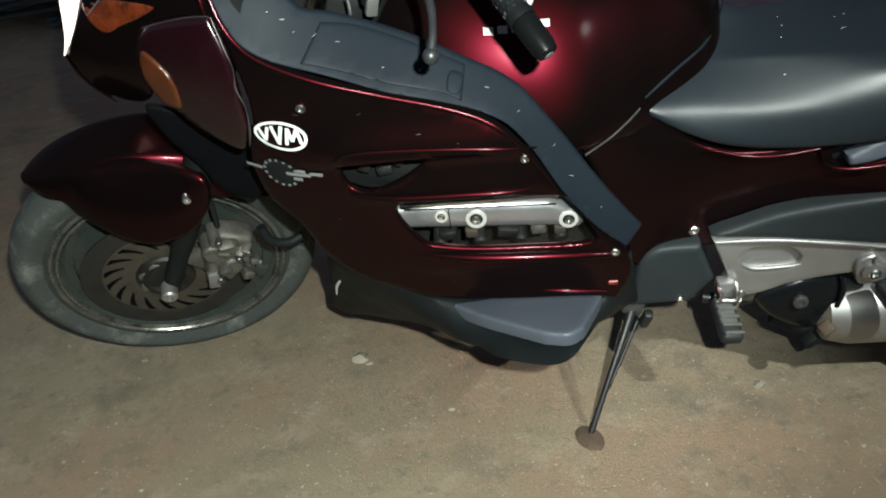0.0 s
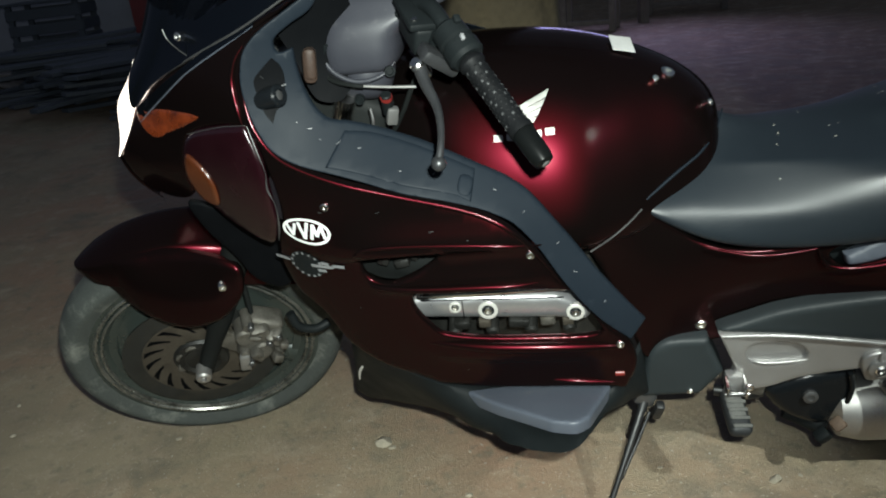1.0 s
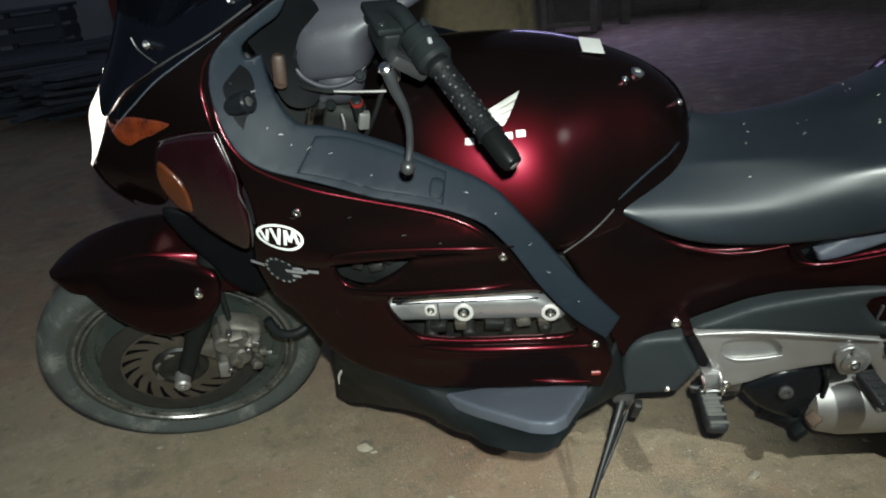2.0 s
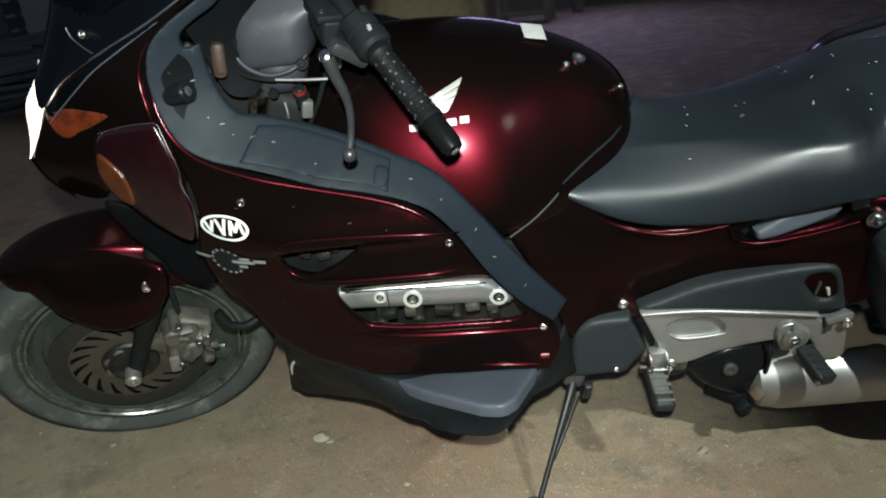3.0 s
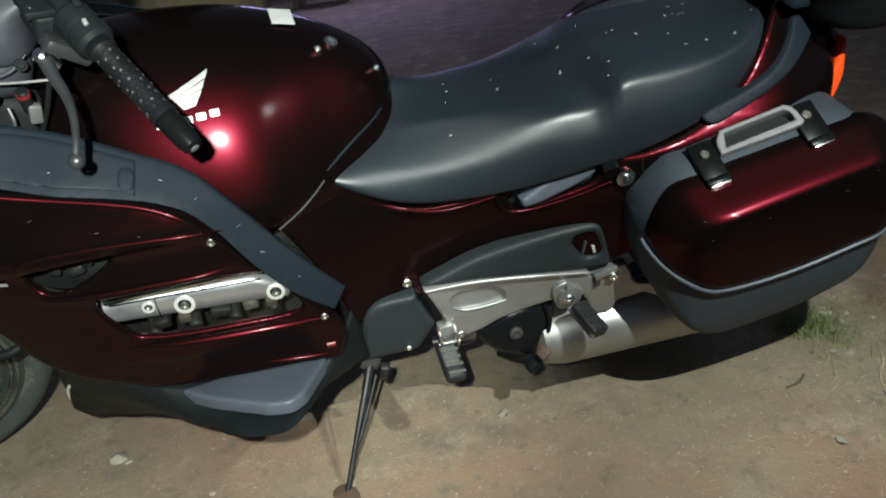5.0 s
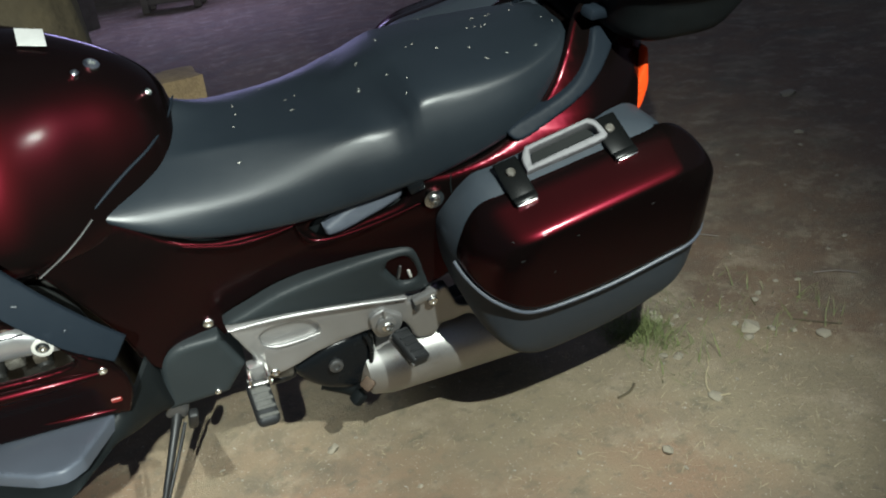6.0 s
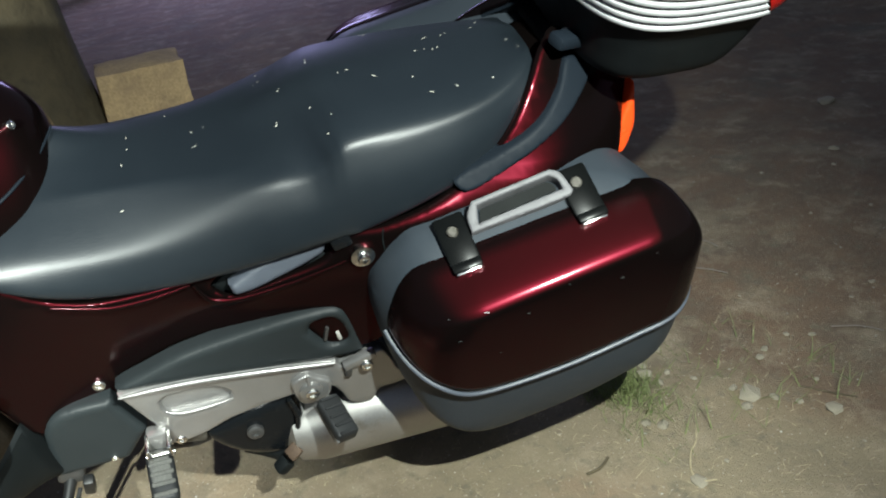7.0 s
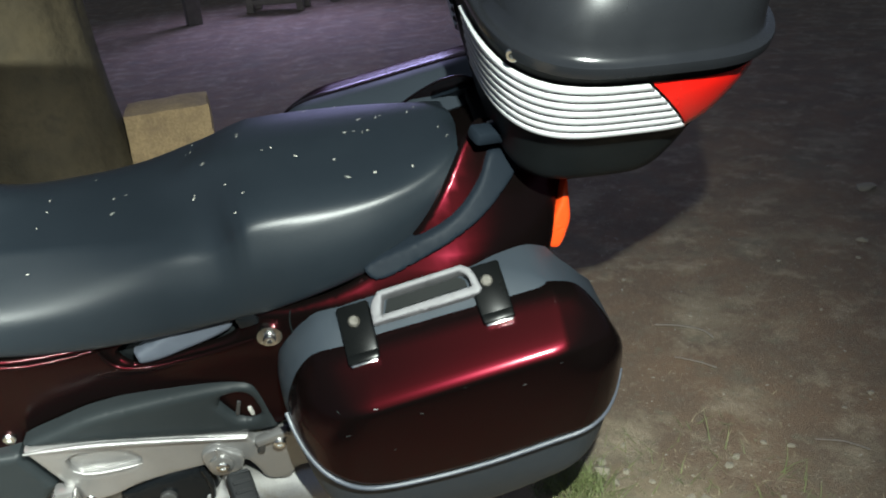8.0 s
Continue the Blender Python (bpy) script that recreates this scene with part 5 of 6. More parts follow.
# footrest plates, pegs and exhaust
# grey_plastic lightened and less blue, as the light differs on these covers
PLATEGREY = material("plate_cover_plastic", (0.0135, 0.0170, 0.0185), 0.50, 0, 0, 0.10, 9, 1400, 0.10, 0.0006, spec=0.2)
COVERP = [(1.068, .452), (1.12, .474), (1.181, .495), (1.315, .514), (1.398, .518), (1.423, .510), (1.442, .455), (1.448, .412), (1.40, .408), (1.310, .417), (1.183, .434), (1.085, .447)]
part("plate_cover", panel(COVERP, flat(-.200), .02, .013, .012, ([(1.366, .478, 1), (1.374, .494), (1.408, .494), (1.424, .450), (1.408, .440), (1.388, .446)],)), PLATEGREY, bike, "slate-grey footrest cover")
part("hinge_plate", block((.058, .008, .056), pose(1.398, -.172, .466, 0, 12, 0), .003, 2), VOID, bike)
part("hinge_pin", lathe([(-.02, .009), (.0, .009), (.002, .007), (.002, .0004)], (1.400, -.186, .470), LEFT, 16), ALLOY, bike)
part("hinge_tab", block((.006, .012, .030), pose(1.392, -.188, .462, 0, 14, 0), .002, 2), ALLOY, bike)
part("hinge_tab", block((.006, .014, .018), pose(1.411, -.190, .455, 0, -12, 0), .002, 2), EMBLEM, bike)
BRACK = [(1.070, .447, 1), (1.12, .448), (1.19, .443), (1.31, .425), (1.398, .409, 1), (1.408, .392), (1.474, .410), (1.487, .390), (1.501, .356), (1.533, .345), (1.565, .324), (1.555, .303), (1.518, .322), (1.492, .318), (1.466, .316),
         (1.447, .291), (1.413, .299), (1.397, .335), (1.384, .352), (1.322, .354), (1.222, .337), (1.171, .317), (1.13, .310), (1.095, .318, 1), (1.104, .365, 1)]
PLATEMETAL = material("bright_cast_plate", (0.285, 0.28, 0.275), 0.38, 0.7, 0, 0.12, 16, 700, 0.10, 0.0006, dirt=(0.26, 0.24, 0.21), dirt_scale=9, dirt_from=0.55)
plate = part("footrest_plate", panel(BRACK, flat(-.204), .016, .005, .011, ([(1.122, .410), (1.140, .424), (1.205, .421), (1.228, .398), (1.222, .380), (1.150, .377), (1.128, .384)],)), PLATEMETAL, bike, "silver cast footrest plate")
part("plate_recess", panel([(1.115, .405), (1.135, .432), (1.215, .428), (1.240, .400), (1.232, .370), (1.145, .366), (1.115, .376)], flat(-.192), .004, 0, .02), PLATEMETAL, plate)
part("recess_lip", tube([(1.126, -.2035, .389), (1.150, -.205, .379), (1.20, -.205, .380), (1.229, -.2035, .383)], [.001, .0035, .0035, .001], 10), PLATEMETAL, plate)
part("plate_ridge", tube([(1.072, -.209, .449), (1.12, -.210, .450), (1.19, -.210, .4455), (1.31, -.210, .4275), (1.396, -.209, .411)], [.002, .004, .0045, .0045, .003], 10), PLATEMETAL, plate)
part("plate_bolt", bolt_mesh((1.043, float(side_y(np.array([(1.043, .448)]))[0]) - .001, .448), LEFT, .010, .006), CHROME, bike)
part("plate_bolt", bolt_mesh((1.133, -.200, .316), LEFT, .009, .006), CHROME, plate)
clip = part("bracket_clip", block((.056, .016, .014), pose(1.436, -.207, .404, 0, -16, 0), .003, 2), PLATEMETAL, plate)
part("clip_leg", block((.012, .012, .028), pose(1.416, -.208, .388, 0, 8, 0), .003, 2), ALLOY, clip)
part("clip_bolt", bolt_mesh((1.446, -.214, .394), LEFT, .010, .006), CHROME, clip)
LOWC = [(.935, .286, 1), (.944, .385), (.958, .413), (.985, .428), (1.054, .430, 1), (1.087, .346, 1), (1.046, .290, 1)]
part("frame_cover", panel(LOWC, flat(-.194), .05, .012, .012), PLATEGREY, bike, "dark slate frame cover")
part("cover_bolt", bolt_mesh((1.026, -.194, .304), LEFT, .006, .005), CHROME, bike)
peg = part("rider_footrest", block((.042, .094, .028), pose(1.098, -.254, .302, 14, 8, 6), .012, 4), RUBBER, bike, "worn folding rider footrest")
part("peg_sole", block((.034, .066, .012), pose(1.098, -.247, .312, 14, 8, 6), .006, 3), WORNRUBBER, peg, "scuffed grey footrest rubber")
for k in range(4):
    part("peg_rib", block((.036, .007, .005), pose(1.098, -.254, .302, 14, 8, 6) @ pose(0, -.036 + .017 * k, .0165), .002, 1), WORNRUBBER, peg)
part("peg_mount", block((.034, .026, .040), pose(1.102, -.204, .336, 0, 0, 0), .006, 2), PLATEMETAL, peg)
for dx in (-.016, .016):
    part("peg_lug", block((.007, .034, .034), pose(1.103 + dx, -.222, .336, 10, 0, 0), .003, 2), CHROME, peg)
part("peg_pin", lathe([(-.022, .004), (.022, .004)], (1.103, -.232, .328), (1, 0, 0), 12), CHROME, peg)
rear_peg = part("pillion_footrest", block((.040, .076, .026), pose(1.380, -.258, .334, 14, 14, 20), .006, 3), RUBBER, bike, "black ribbed pillion footrest folded out")
for k in range(5):
    part("peg_rib", block((.030, .006, .004), pose(1.380, -.258, .334, 14, 14, 20) @ pose(0, -.034 + .017 * k, .0135), .001, 1), RUBBER, rear_peg)
part("peg_edge", block((.004, .080, .010), pose(1.380, -.258, .334, 14, 14, 20) @ pose(-.018, 0, -.004), .001, 1), SILVER, rear_peg)
part("peg_bracket", panel([(1.322, .388), (1.348, .402), (1.362, .392), (1.384, .374), (1.378, .345), (1.352, .334), (1.332, .338)], flat(-.214), .016, .005, .01), PLATEMETAL, rear_peg)
part("bracket_rib", tube([(1.349, -.216, .402), (1.349, -.219, .386)], .003, 8), PLATEMETAL, rear_peg)
part("peg_mount", lathe([(-.01, .019), (.004, .019), (.006, .016), (.006, .0004)], (1.350, -.216, .367), LEFT, 24), SILVER, rear_peg)
part("mount_bolt", bolt_mesh((1.352, -.219, .366), LEFT, .011, .007), CHROME, rear_peg)
part("shift_shaft", tube([(1.08, -.15, .262), (1.14, -.16, .258), (1.17, -.158, .262)], .012, 12), SATIN, bike)
part("shift_link", block((.05, .014, .03), pose(1.145, -.175, .290, 0, 12, 0), .005, 2), DIRTYMETAL, bike)
part("silencer", lathe([(0, .03), (.02, .062), (.06, .072), (.42, .078), (.47, .070), (.48, .045), (.42, .04)], (1.29, -.155, .218), (1, -.02, .055), 40, False), STEEL, bike, "brushed steel silencer")
can = part("swingarm_housing", panel([(1.165, .290), (1.200, .313), (1.250, .335), (1.322, .342), (1.336, .302), (1.326, .240), (1.285, .192), (1.228, .212), (1.186, .247)], lambda q: -.196 + .9 * ((q[:, 0] - 1.26) ** 2 + (q[:, 1] - .275) ** 2), .09, .022, .010), GLOSSBLACK, bike, "gloss black drive housing")
part("housing_bolt", bolt_mesh((1.247, -.199, .284), (0, -1, .1), .014, .006), ALLOY, can)
part("housing_rib", tube([(1.312, -.196, .338), (1.320, -.198, .30), (1.313, -.196, .245)], .005, 10), GLOSSBLACK, can)
part("centre_stand_foot", tube([(1.22, -.15, .20), (1.27, -.165, .185), (1.295, -.18, .180)], [.016, .020, .024], 12), BLACK, bike)
part("centre_stand_tab", block((.026, .026, .012), pose(1.300, -.215, .226, 25, -35, 15), .005, 2), RUSTY, bike, "rusty tab of the stand")
part("stand_foot_pad", block((.030, .026, .024), pose(1.278, -.210, .190, 10, -40, 10), .007, 2), BLACK, bike)

# side stand, on the ground
stand = part("side_stand", tube([(.945, -.165, .262), (.932, -.19, .235), (.888, -.265, .155), (.850, -.328, .080)], [.012, .0085, .006, .006], 14), SATIN, bike, "black steel side stand resting on the ground")
foot = lathe([(-.005, .0004), (-.005, .026), (-.002, .030), (.003, .030), (.006, .025), (.006, .0004)], (0, 0, 0), (0, 0, 1), 20)
foot.transform(Matrix.Translation((.846, -.340, .078)) @ pose(0, 0, 0, -12, 0, 25) @ Matrix.Diagonal((.8, 1.25, 1, 1)))
part("stand_foot", foot, RUSTY, stand, "rusty oval stand foot")
part("stand_pivot", block((.042, .026, .036), pose(.945, -.166, .265, 0, 20, 0), .008, 2), ALLOY, stand)
part("stand_spring", tube([(.952, -.185, .24), (.922, -.225, .19), (.888, -.270, .140)], .0036, 10), SATIN, stand)
part("stand_tang", block((.018, .020, .045), pose(.968, -.186, .245, 14, 12, 0), .005, 2), SATIN, stand)

# rear wheel
rear = new("rear_wheel")
rear.parent = bike
wheel((1.555, 0, .322), .325, .216, .078, centred, rear)
part("swingarm", centred(tube([(1.05, .09, .34), (1.30, .11, .33), (1.555, .11, .318)], .035, 16)), GLOSSBLACK, bike)
part("rear_mudguard", centred(skin(smooth_rows([[np.array((1.555, 0, .318)) + .365 * np.array((math.cos(radians(a)), 0, math.sin(radians(a)))) + np.array((0, .10 * s, -.02 * s * s)) for s in np.linspace(-1, 1, 9)] for a in (30, 50, 70, 90, 110)], 4), False, False)), BLACK, bike)

# panniers
CASE = [(1.466, .543), (1.48, .592), (1.528, .644), (1.575, .656), (1.785, .702), (1.830, .703), (1.856, .697), (1.882, .680), (1.928, .640), (1.966, .585), (1.976, .51), (1.935, .395), (1.83, .318), (1.71, .285), (1.605, .285), (1.518, .37), (1.478, .463)]
LIDP = [(1.478, .528), (1.493, .585), (1.524, .622), (1.577, .638), (1.686, .662), (1.80, .686), (1.862, .697), (1.893, .693), (1.912, .680), (1.936, .648), (1.963, .592), (1.972, .525), (1.962, .503), (1.867, .480), (1.75, .450), (1.66, .437), (1.59, .438), (1.54, .462), (1.497, .49)]
case_me = panel(CASE, case_y, .13, .016, .014, (), -.010)
edge = spline(LIDP, True, .012)
grown = edge + .007 * (edge - edge.mean(0)) / np.linalg.norm(edge - edge.mean(0), axis=1)[:, None]
grown = grown[int(len(grown) * .56):]
rim_me = tube([(a, y + .002, b) for (a, b), y in zip(grown, case_y(grown))], .0036, 8, False)
# laid out along the crease, then raised with it
lid_me = panel([(p[0], p[1] - case_rise(p[0]), *p[2:]) for p in LIDP], lambda q: case_y(np.c_[q[:, 0], q[:, 1] + case_rise(q[:, 0])]), .012, .010, .0036, (), .0)
for v in lid_me.vertices:
    v.co.z += float(case_rise(v.co.x))
for far in SIDES:
    case = part("pannier", case_me, CASEGREY, bike, "hard pannier in slate-grey plastic with a dark red lid", far)
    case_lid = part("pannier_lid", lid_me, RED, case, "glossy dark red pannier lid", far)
    part("pannier_rim", rim_me, GUARD, case, "raised grey rim round the lid", far)
    if far:
        case.location = (0, -.02, .075)
        continue
    scuffs(case_lid, ((1.56, .56), (1.60, .60), (1.66, .585), (1.72, .62), (1.80, .61), (1.62, .52), (1.85, .64), (1.55, .59)), case_y, ALLOY, .0008)
    for x, z in ((1.590, .652), (1.776, .693)):
        slope = Matrix.Translation((x, -.262, z)) @ pose(0, 0, 0, 28, -12, 0)
        part("pannier_latch", block((.046, .080, .012), slope, .004, 2), LATCH, case, "black latch plate")
        part("latch_rivet", lathe([(-.004, .0085), (.008, .0085), (.010, .006), (.010, .0004)], slope @ Vector((-.002, .012, .002)), (0, -.47, .88), 18), DIRTYMETAL, case)
        part("latch_lip", block((.044, .014, .014), slope @ pose(0, -.041, .003), .003, 2), LATCH, case)
        part("latch_hook", block((.038, .005, .010), slope @ pose(0, -.0495, .003), .002, 2), CHROME, case)
    grip = [(-.078, -.020, 1), (-.075, .006), (-.061, .024, 1), (.060, .025, 1), (.072, .015), (.079, -.016, 1), (.072, -.022)]
    hole = [(-.064, -.010, 1), (-.056, .015, 1), (.055, .016, 1), (.064, .007), (.066, -.009, 1)]
    me = panel(grip, flat(0), .030, .003, .009, (hole,))
    me.transform(Matrix.Translation((1.685, -.252, .694)) @ pose(0, 0, 0, 0, -12.5, 0) @ pose(0, 0, 0, -56, 0, 0))
    handle = part("pannier_handle", me, HANDLEGREY, case, "worn light grey carry handle")
    # dark plate in the handle's hole stands in for the shadow there
    me = panel([(-.060, -.006, 1), (-.052, .012, 1), (.051, .013, 1), (.060, .005), (.060, -.004, 1)], flat(.016), .004, 0, .02)
    me.transform(Matrix.Translation((1.685, -.252, .694)) @ pose(0, 0, 0, 0, -12.5, 0) @ pose(0, 0, 0, -56, 0, 0))
    part("handle_shade", me, CABLE, handle)

# top box
BOXZ = ((0.828, 1.86, 1.994, 0.1), (0.834, 1.835, 2.028, 0.16), (0.85, 1.82, 2.048, 0.195), (0.89, 1.81, 2.068, 0.215), (0.925, 1.8, 2.078, 0.23), (0.95, 1.795, 2.083, 0.246), (1.05, 1.775, 2.118, 0.288), (1.066, 1.772, 2.12, 0.296))
LIDZ = ((1.068, 1.768, 2.12, 0.311), (1.081, 1.768, 2.12, 0.313), (1.089, 1.778, 2.108, 0.304), (1.14, 1.795, 2.106, 0.291), (1.195, 1.825, 2.073, 0.256), (1.235, 1.87, 2.034, 0.2), (1.247, 1.92, 1.994, 0.1))


def box_ring(x0, x1, hy, z, n=72, grow=0.0):
    cx, rx = (x0 + x1) / 2, (x1 - x0) / 2 + grow
    out = []
    for a in np.linspace(0, 2 * math.pi, n, False):
        c, s = math.cos(a), math.sin(a)
        out.append((cx + rx * math.copysign(abs(c) ** .55, c), (hy + grow) * math.copysign(abs(s) ** .55, s), z))
    return out


top_box = part("top_box", centred(skin(smooth_rows([box_ring(a, b, h, z) for z, a, b, h in BOXZ], 3))), BLACK, bike, "black plastic top box with white ribs and red reflectors")
part("top_box_lid", centred(skin(smooth_rows([box_ring(a, b, h, z) for z, a, b, h in LIDZ], 3), True, True, .9)), BOXLID, top_box, "smooth black lid with a rim")


def on_box(a, z, grow):
    zs = [r[0] for r in BOXZ]
    x0, x1, hy = (float(np.interp(z, zs, [r[k] for r in BOXZ])) for k in (1, 2, 3))
    cx, rx, c, s = (x0 + x1) / 2, (x1 - x0) / 2 + grow, math.cos(a), math.sin(a)
    return (cx + rx * math.copysign(abs(c) ** .55, c), (hy + grow) * math.copysign(abs(s) ** .55, s), z)


def split_angle(z, shift=0.0):
    """Angle of the slanted line between the white ribs and the red reflector."""
    u = (.084 - .092 * (z - .952) / .094 + shift) / .165
    return radians(270) + math.asin(math.copysign(abs(u) ** (1 / .55), u))


def strip(a0, a1, z0, z1, grow, n=60, m=5):
    rows = []
    for z in np.linspace(z0, z1, m):
        edge = max(0, math.sin(math.pi * (z - z0) / (z1 - z0))) ** .5
        first, last = a0(z) if callable(a0) else a0, a1(z) if callable(a1) else a1
        rows.append([on_box(a, z, grow * (.35 + .65 * edge)) for a in np.linspace(first, last, n)])
    return centred(skin(rows, False, False))


# angles run from the rear over the far side to the front and back along the near side
for far in SIDES:
    for k in range(7):
        z0 = .952 + .01345 * k
        part("reflector_rib", strip(radians(183), lambda z: split_angle(z, -.002), z0 + .0005, z0 + .0130, .008), WHITELENS, top_box, "white ribbed reflector strip" if k == 0 else "", far)
    part("red_reflector", strip(lambda z: split_angle(z, .002), radians(352), .952, 1.046, .007, 50, 9), REDLENS, top_box, "smooth red reflector", far)
part("lid_bolt", centred(bolt_mesh((1.795, -.24, 1.070), (-.6, -.8, 0), .008, .006)), CHROME, top_box)
part("box_rack", centred(block((.24, .20, .02), pose(1.93, 0, .818), .006, 2)), CABLE, bike, "black luggage rack")
for y in (-.09, .09):
    part("rack_strut", centred(tube([(1.84, y, .78), (1.86, y, .825)], .012, 10, False)), CABLE, bike)

# ---- tree, stone, far yard ----
def build_tree():
    tree = new("tree")
    tree.matrix_world = pose(.27, 3.15, 0)
    tagged(tree, "thick tree trunk with rough brown bark", "tree")
    rows = []
    for z in np.linspace(-.05, 3.6, 46):
        ring = []
        for a in np.linspace(0, 2 * math.pi, 48, False):
            flare = .10 * math.exp(-max(z, 0) / .22) * (1 + .5 * math.sin(5 * a + 1))
            r = .275 - .03 * z + flare + .018 * noise.noise((math.cos(a) * 4, math.sin(a) * 4, z * 1.1)) + .010 * noise.noise((math.cos(a) * 14, math.sin(a) * 14, z * 3))
            ring.append((r * math.cos(a) - .02 * z, r * math.sin(a) + .03 * z, z))
        rows.append(ring)
    part("trunk", skin(rows), BARK, tree)
    rnd = random.Random(4)
    leaves_v, leaves_f = [], []
    for k in range(6):
        a = k * 1.05 + .3
        p0 = np.array((-.07, .10, 3.3 + .05 * k))
        p1 = p0 + np.array((math.cos(a) * .9, math.sin(a) * .9, .8 + .15 * (k % 3)))
        p2 = p1 + np.array((math.cos(a + .4) * .9, math.sin(a + .4) * .9, .6))
        part("limb", tube([p0, (p0 + p1) / 2 + np.array((0, 0, .1)), p1, p2], [.13, .10, .07, .03], 10), BARK, tree)
        for _ in range(420):
            c = p1 + (p2 - p1) * rnd.random() * 1.2 + np.array([rnd.gauss(0, .45) for _ in range(3)])
            u = np.array([rnd.gauss(0, 1) for _ in range(3)]); u = u / np.linalg.norm(u) * .06
            v = np.cross(u, [rnd.gauss(0, 1) for _ in range(3)]); v = v / (np.linalg.norm(v) + 1e-6) * .03
            n = len(leaves_v)
            leaves_v.extend([c - u, c + v, c + u, c - v])
            leaves_f.append((n, n + 1, n + 2, n + 3))
    part("crown", mesh_of("crown", leaves_v, leaves_f, False), LEAF, tree)


build_tree()


def rough_block(name, size, at, turn, mat, label, seed, cuts=5):
    bm = bmesh.new()
    bmesh.ops.create_cube(bm, size=1)
    bmesh.ops.subdivide_edges(bm, edges=bm.edges[:], cuts=cuts, use_grid_fill=True)
    for v in bm.verts:
        v.co = Vector((v.co.x * size[0], v.co.y * size[1], v.co.z * size[2]))
        k = min(size)
        v.co += Vector([.05 * k * noise.noise((v.co.x * 9 + seed + j, v.co.y * 9, v.co.z * 9)) for j in (0, 7, 13)])
        q = sum(abs(c) > .46 * s for c, s in zip(v.co, size))
        if q > 1:
            v.co *= .975
    ob = part(name, from_bm(bm, name, True, .5), mat)
    ob.matrix_world = pose(*at, 0, 0, turn)
    return tagged(ob, label, "stone")


rough_block("stone_block", (.29, .22, .50), (.70, 3.17, .225), 4, STONE, "yellowish rough stone block standing beside the trunk", 3)


def pebbles():
    rnd = random.Random(11)
    base = []
    for k in range(4):
        bm = bmesh.new()
        bmesh.ops.create_icosphere(bm, subdivisions=1, radius=1)
        for v in bm.verts:
            v.co = v.co * (1 + .35 * noise.noise(v.co * 1.3 + Vector((k * 5, 0, 0))))
        base.append(from_bm(bm, "pebble", True, .8))
        base[-1].materials.append(PEBBLE)
    spots = []
    while len(spots) < 230:
        x, y = rnd.uniform(-1.3, 3.0), rnd.uniform(.75, 2.6)
        spots.append((x, y, rnd.choice((.002, .003, .003, .004, .005, .006, .007, .009))))
    spots += [(-.122, 1.619, .022), (-.10, 1.60, .012), (.725, 1.393, .016), (1.695, 1.218, .014), (1.86, 1.36, .011), (1.486, 1.098, .02), (2.81, 2.13, .02), (3.12, 2.49, .03), (1.30, 1.02, .015), (1.62, 1.385, .010), (1.655, 1.34, .009), (1.70, 1.27, .011), (1.715, 1.238, .026), (1.755, 1.21, .012), (1.79, 1.18, .009), (1.835, 1.135, .020), (1.585, 1.43, .013), (1.575, 1.40, .018), (1.59, 1.365, .012), (3.14, 2.50, .032), (1.49, 1.27, .012), (1.515, 1.25, .014), (1.83, 1.34, .013)]
    for x, y, r in spots:
        ob = new("pebble", base[rnd.randrange(4)])
        ob.matrix_world = pose(x, y, ground_height(x, y) + r * .12, 0, 0, rnd.uniform(0, 360)) @ Matrix.Diagonal((r, r * rnd.uniform(.6, 1), r * rnd.uniform(.35, .6), 1))
        tagged(ob, "small pale stone lying on packed earth", "pebble", "pebbles on the yard")


pebbles()


def scatter(name, n, area, length, width, mat, label, category, lift=.002, curl=.3, upright=0.0, seed=5, blobs=()):
    rnd = random.Random(seed)
    v, f = [], []
    for _ in range(n):
        if blobs and rnd.random() < .75:
            bx, by, br = rnd.choice(blobs)
            x, y = rnd.gauss(bx, br), rnd.gauss(by, br)
        else:
            x, y = rnd.uniform(area[0], area[1]), rnd.uniform(area[2], area[3])
        a, l, w = rnd.uniform(0, 6.283), rnd.uniform(*length), rnd.uniform(*width)
        z = ground_height(x, y) + lift
        up = upright * rnd.uniform(.4, 1)
        d = np.array((math.cos(a), math.sin(a), 0))
        s = np.array((-math.sin(a), math.cos(a), 0)) * w / 2
        k = len(v)
        bend = rnd.uniform(-curl, curl)
        for t in (0, .5, 1):
            p = np.array((x, y, z)) + d * l * t * (1 - .6 * up) + np.array((0, 0, l * up * t + .15 * l * t * (1 - t) * (1 - up))) + s / (w / 2 + 1e-9) * bend * l * t * t
            q = s * (1 - .85 * t * (1 if upright else .3))
            v.extend([p - q, p + q])
        f.extend([(k, k + 1, k + 3, k + 2), (k + 2, k + 3, k + 5, k + 4)])
    tagged(part(name, mesh_of(name, v, f, False), mat), label, category, kind="stuff")


scatter("straw_litter", 850, (-1.3, 3.4, .7, 3.6), (.004, .020), (.0008, .0020), STRAW, "bits of dry straw strewn over the earth", "straw", blobs=((1.2, 1.05, .25), (1.7, 1.2, .3), (.8, 1.3, .3), (1.5, 1.0, .2)))
scatter("pale_flecks", 500, (-1.3, 3.4, .7, 3.6), (.003, .008), (.002, .005), LITTER, "tiny pale leaf flecks strewn over the earth", "litter", .003, .1, 0.0, 15)
scatter("grass_tuft", 760, (1.42, 1.95, 1.15, 1.5), (.02, .080), (.0014, .0030), GRASS, "small tuft of green and dry grass by the bike", "grass", .0, .35, .8, 8, ((1.495, 1.375, .028), (1.530, 1.385, .022), (1.470, 1.40, .025), (1.52, 1.33, .035)))
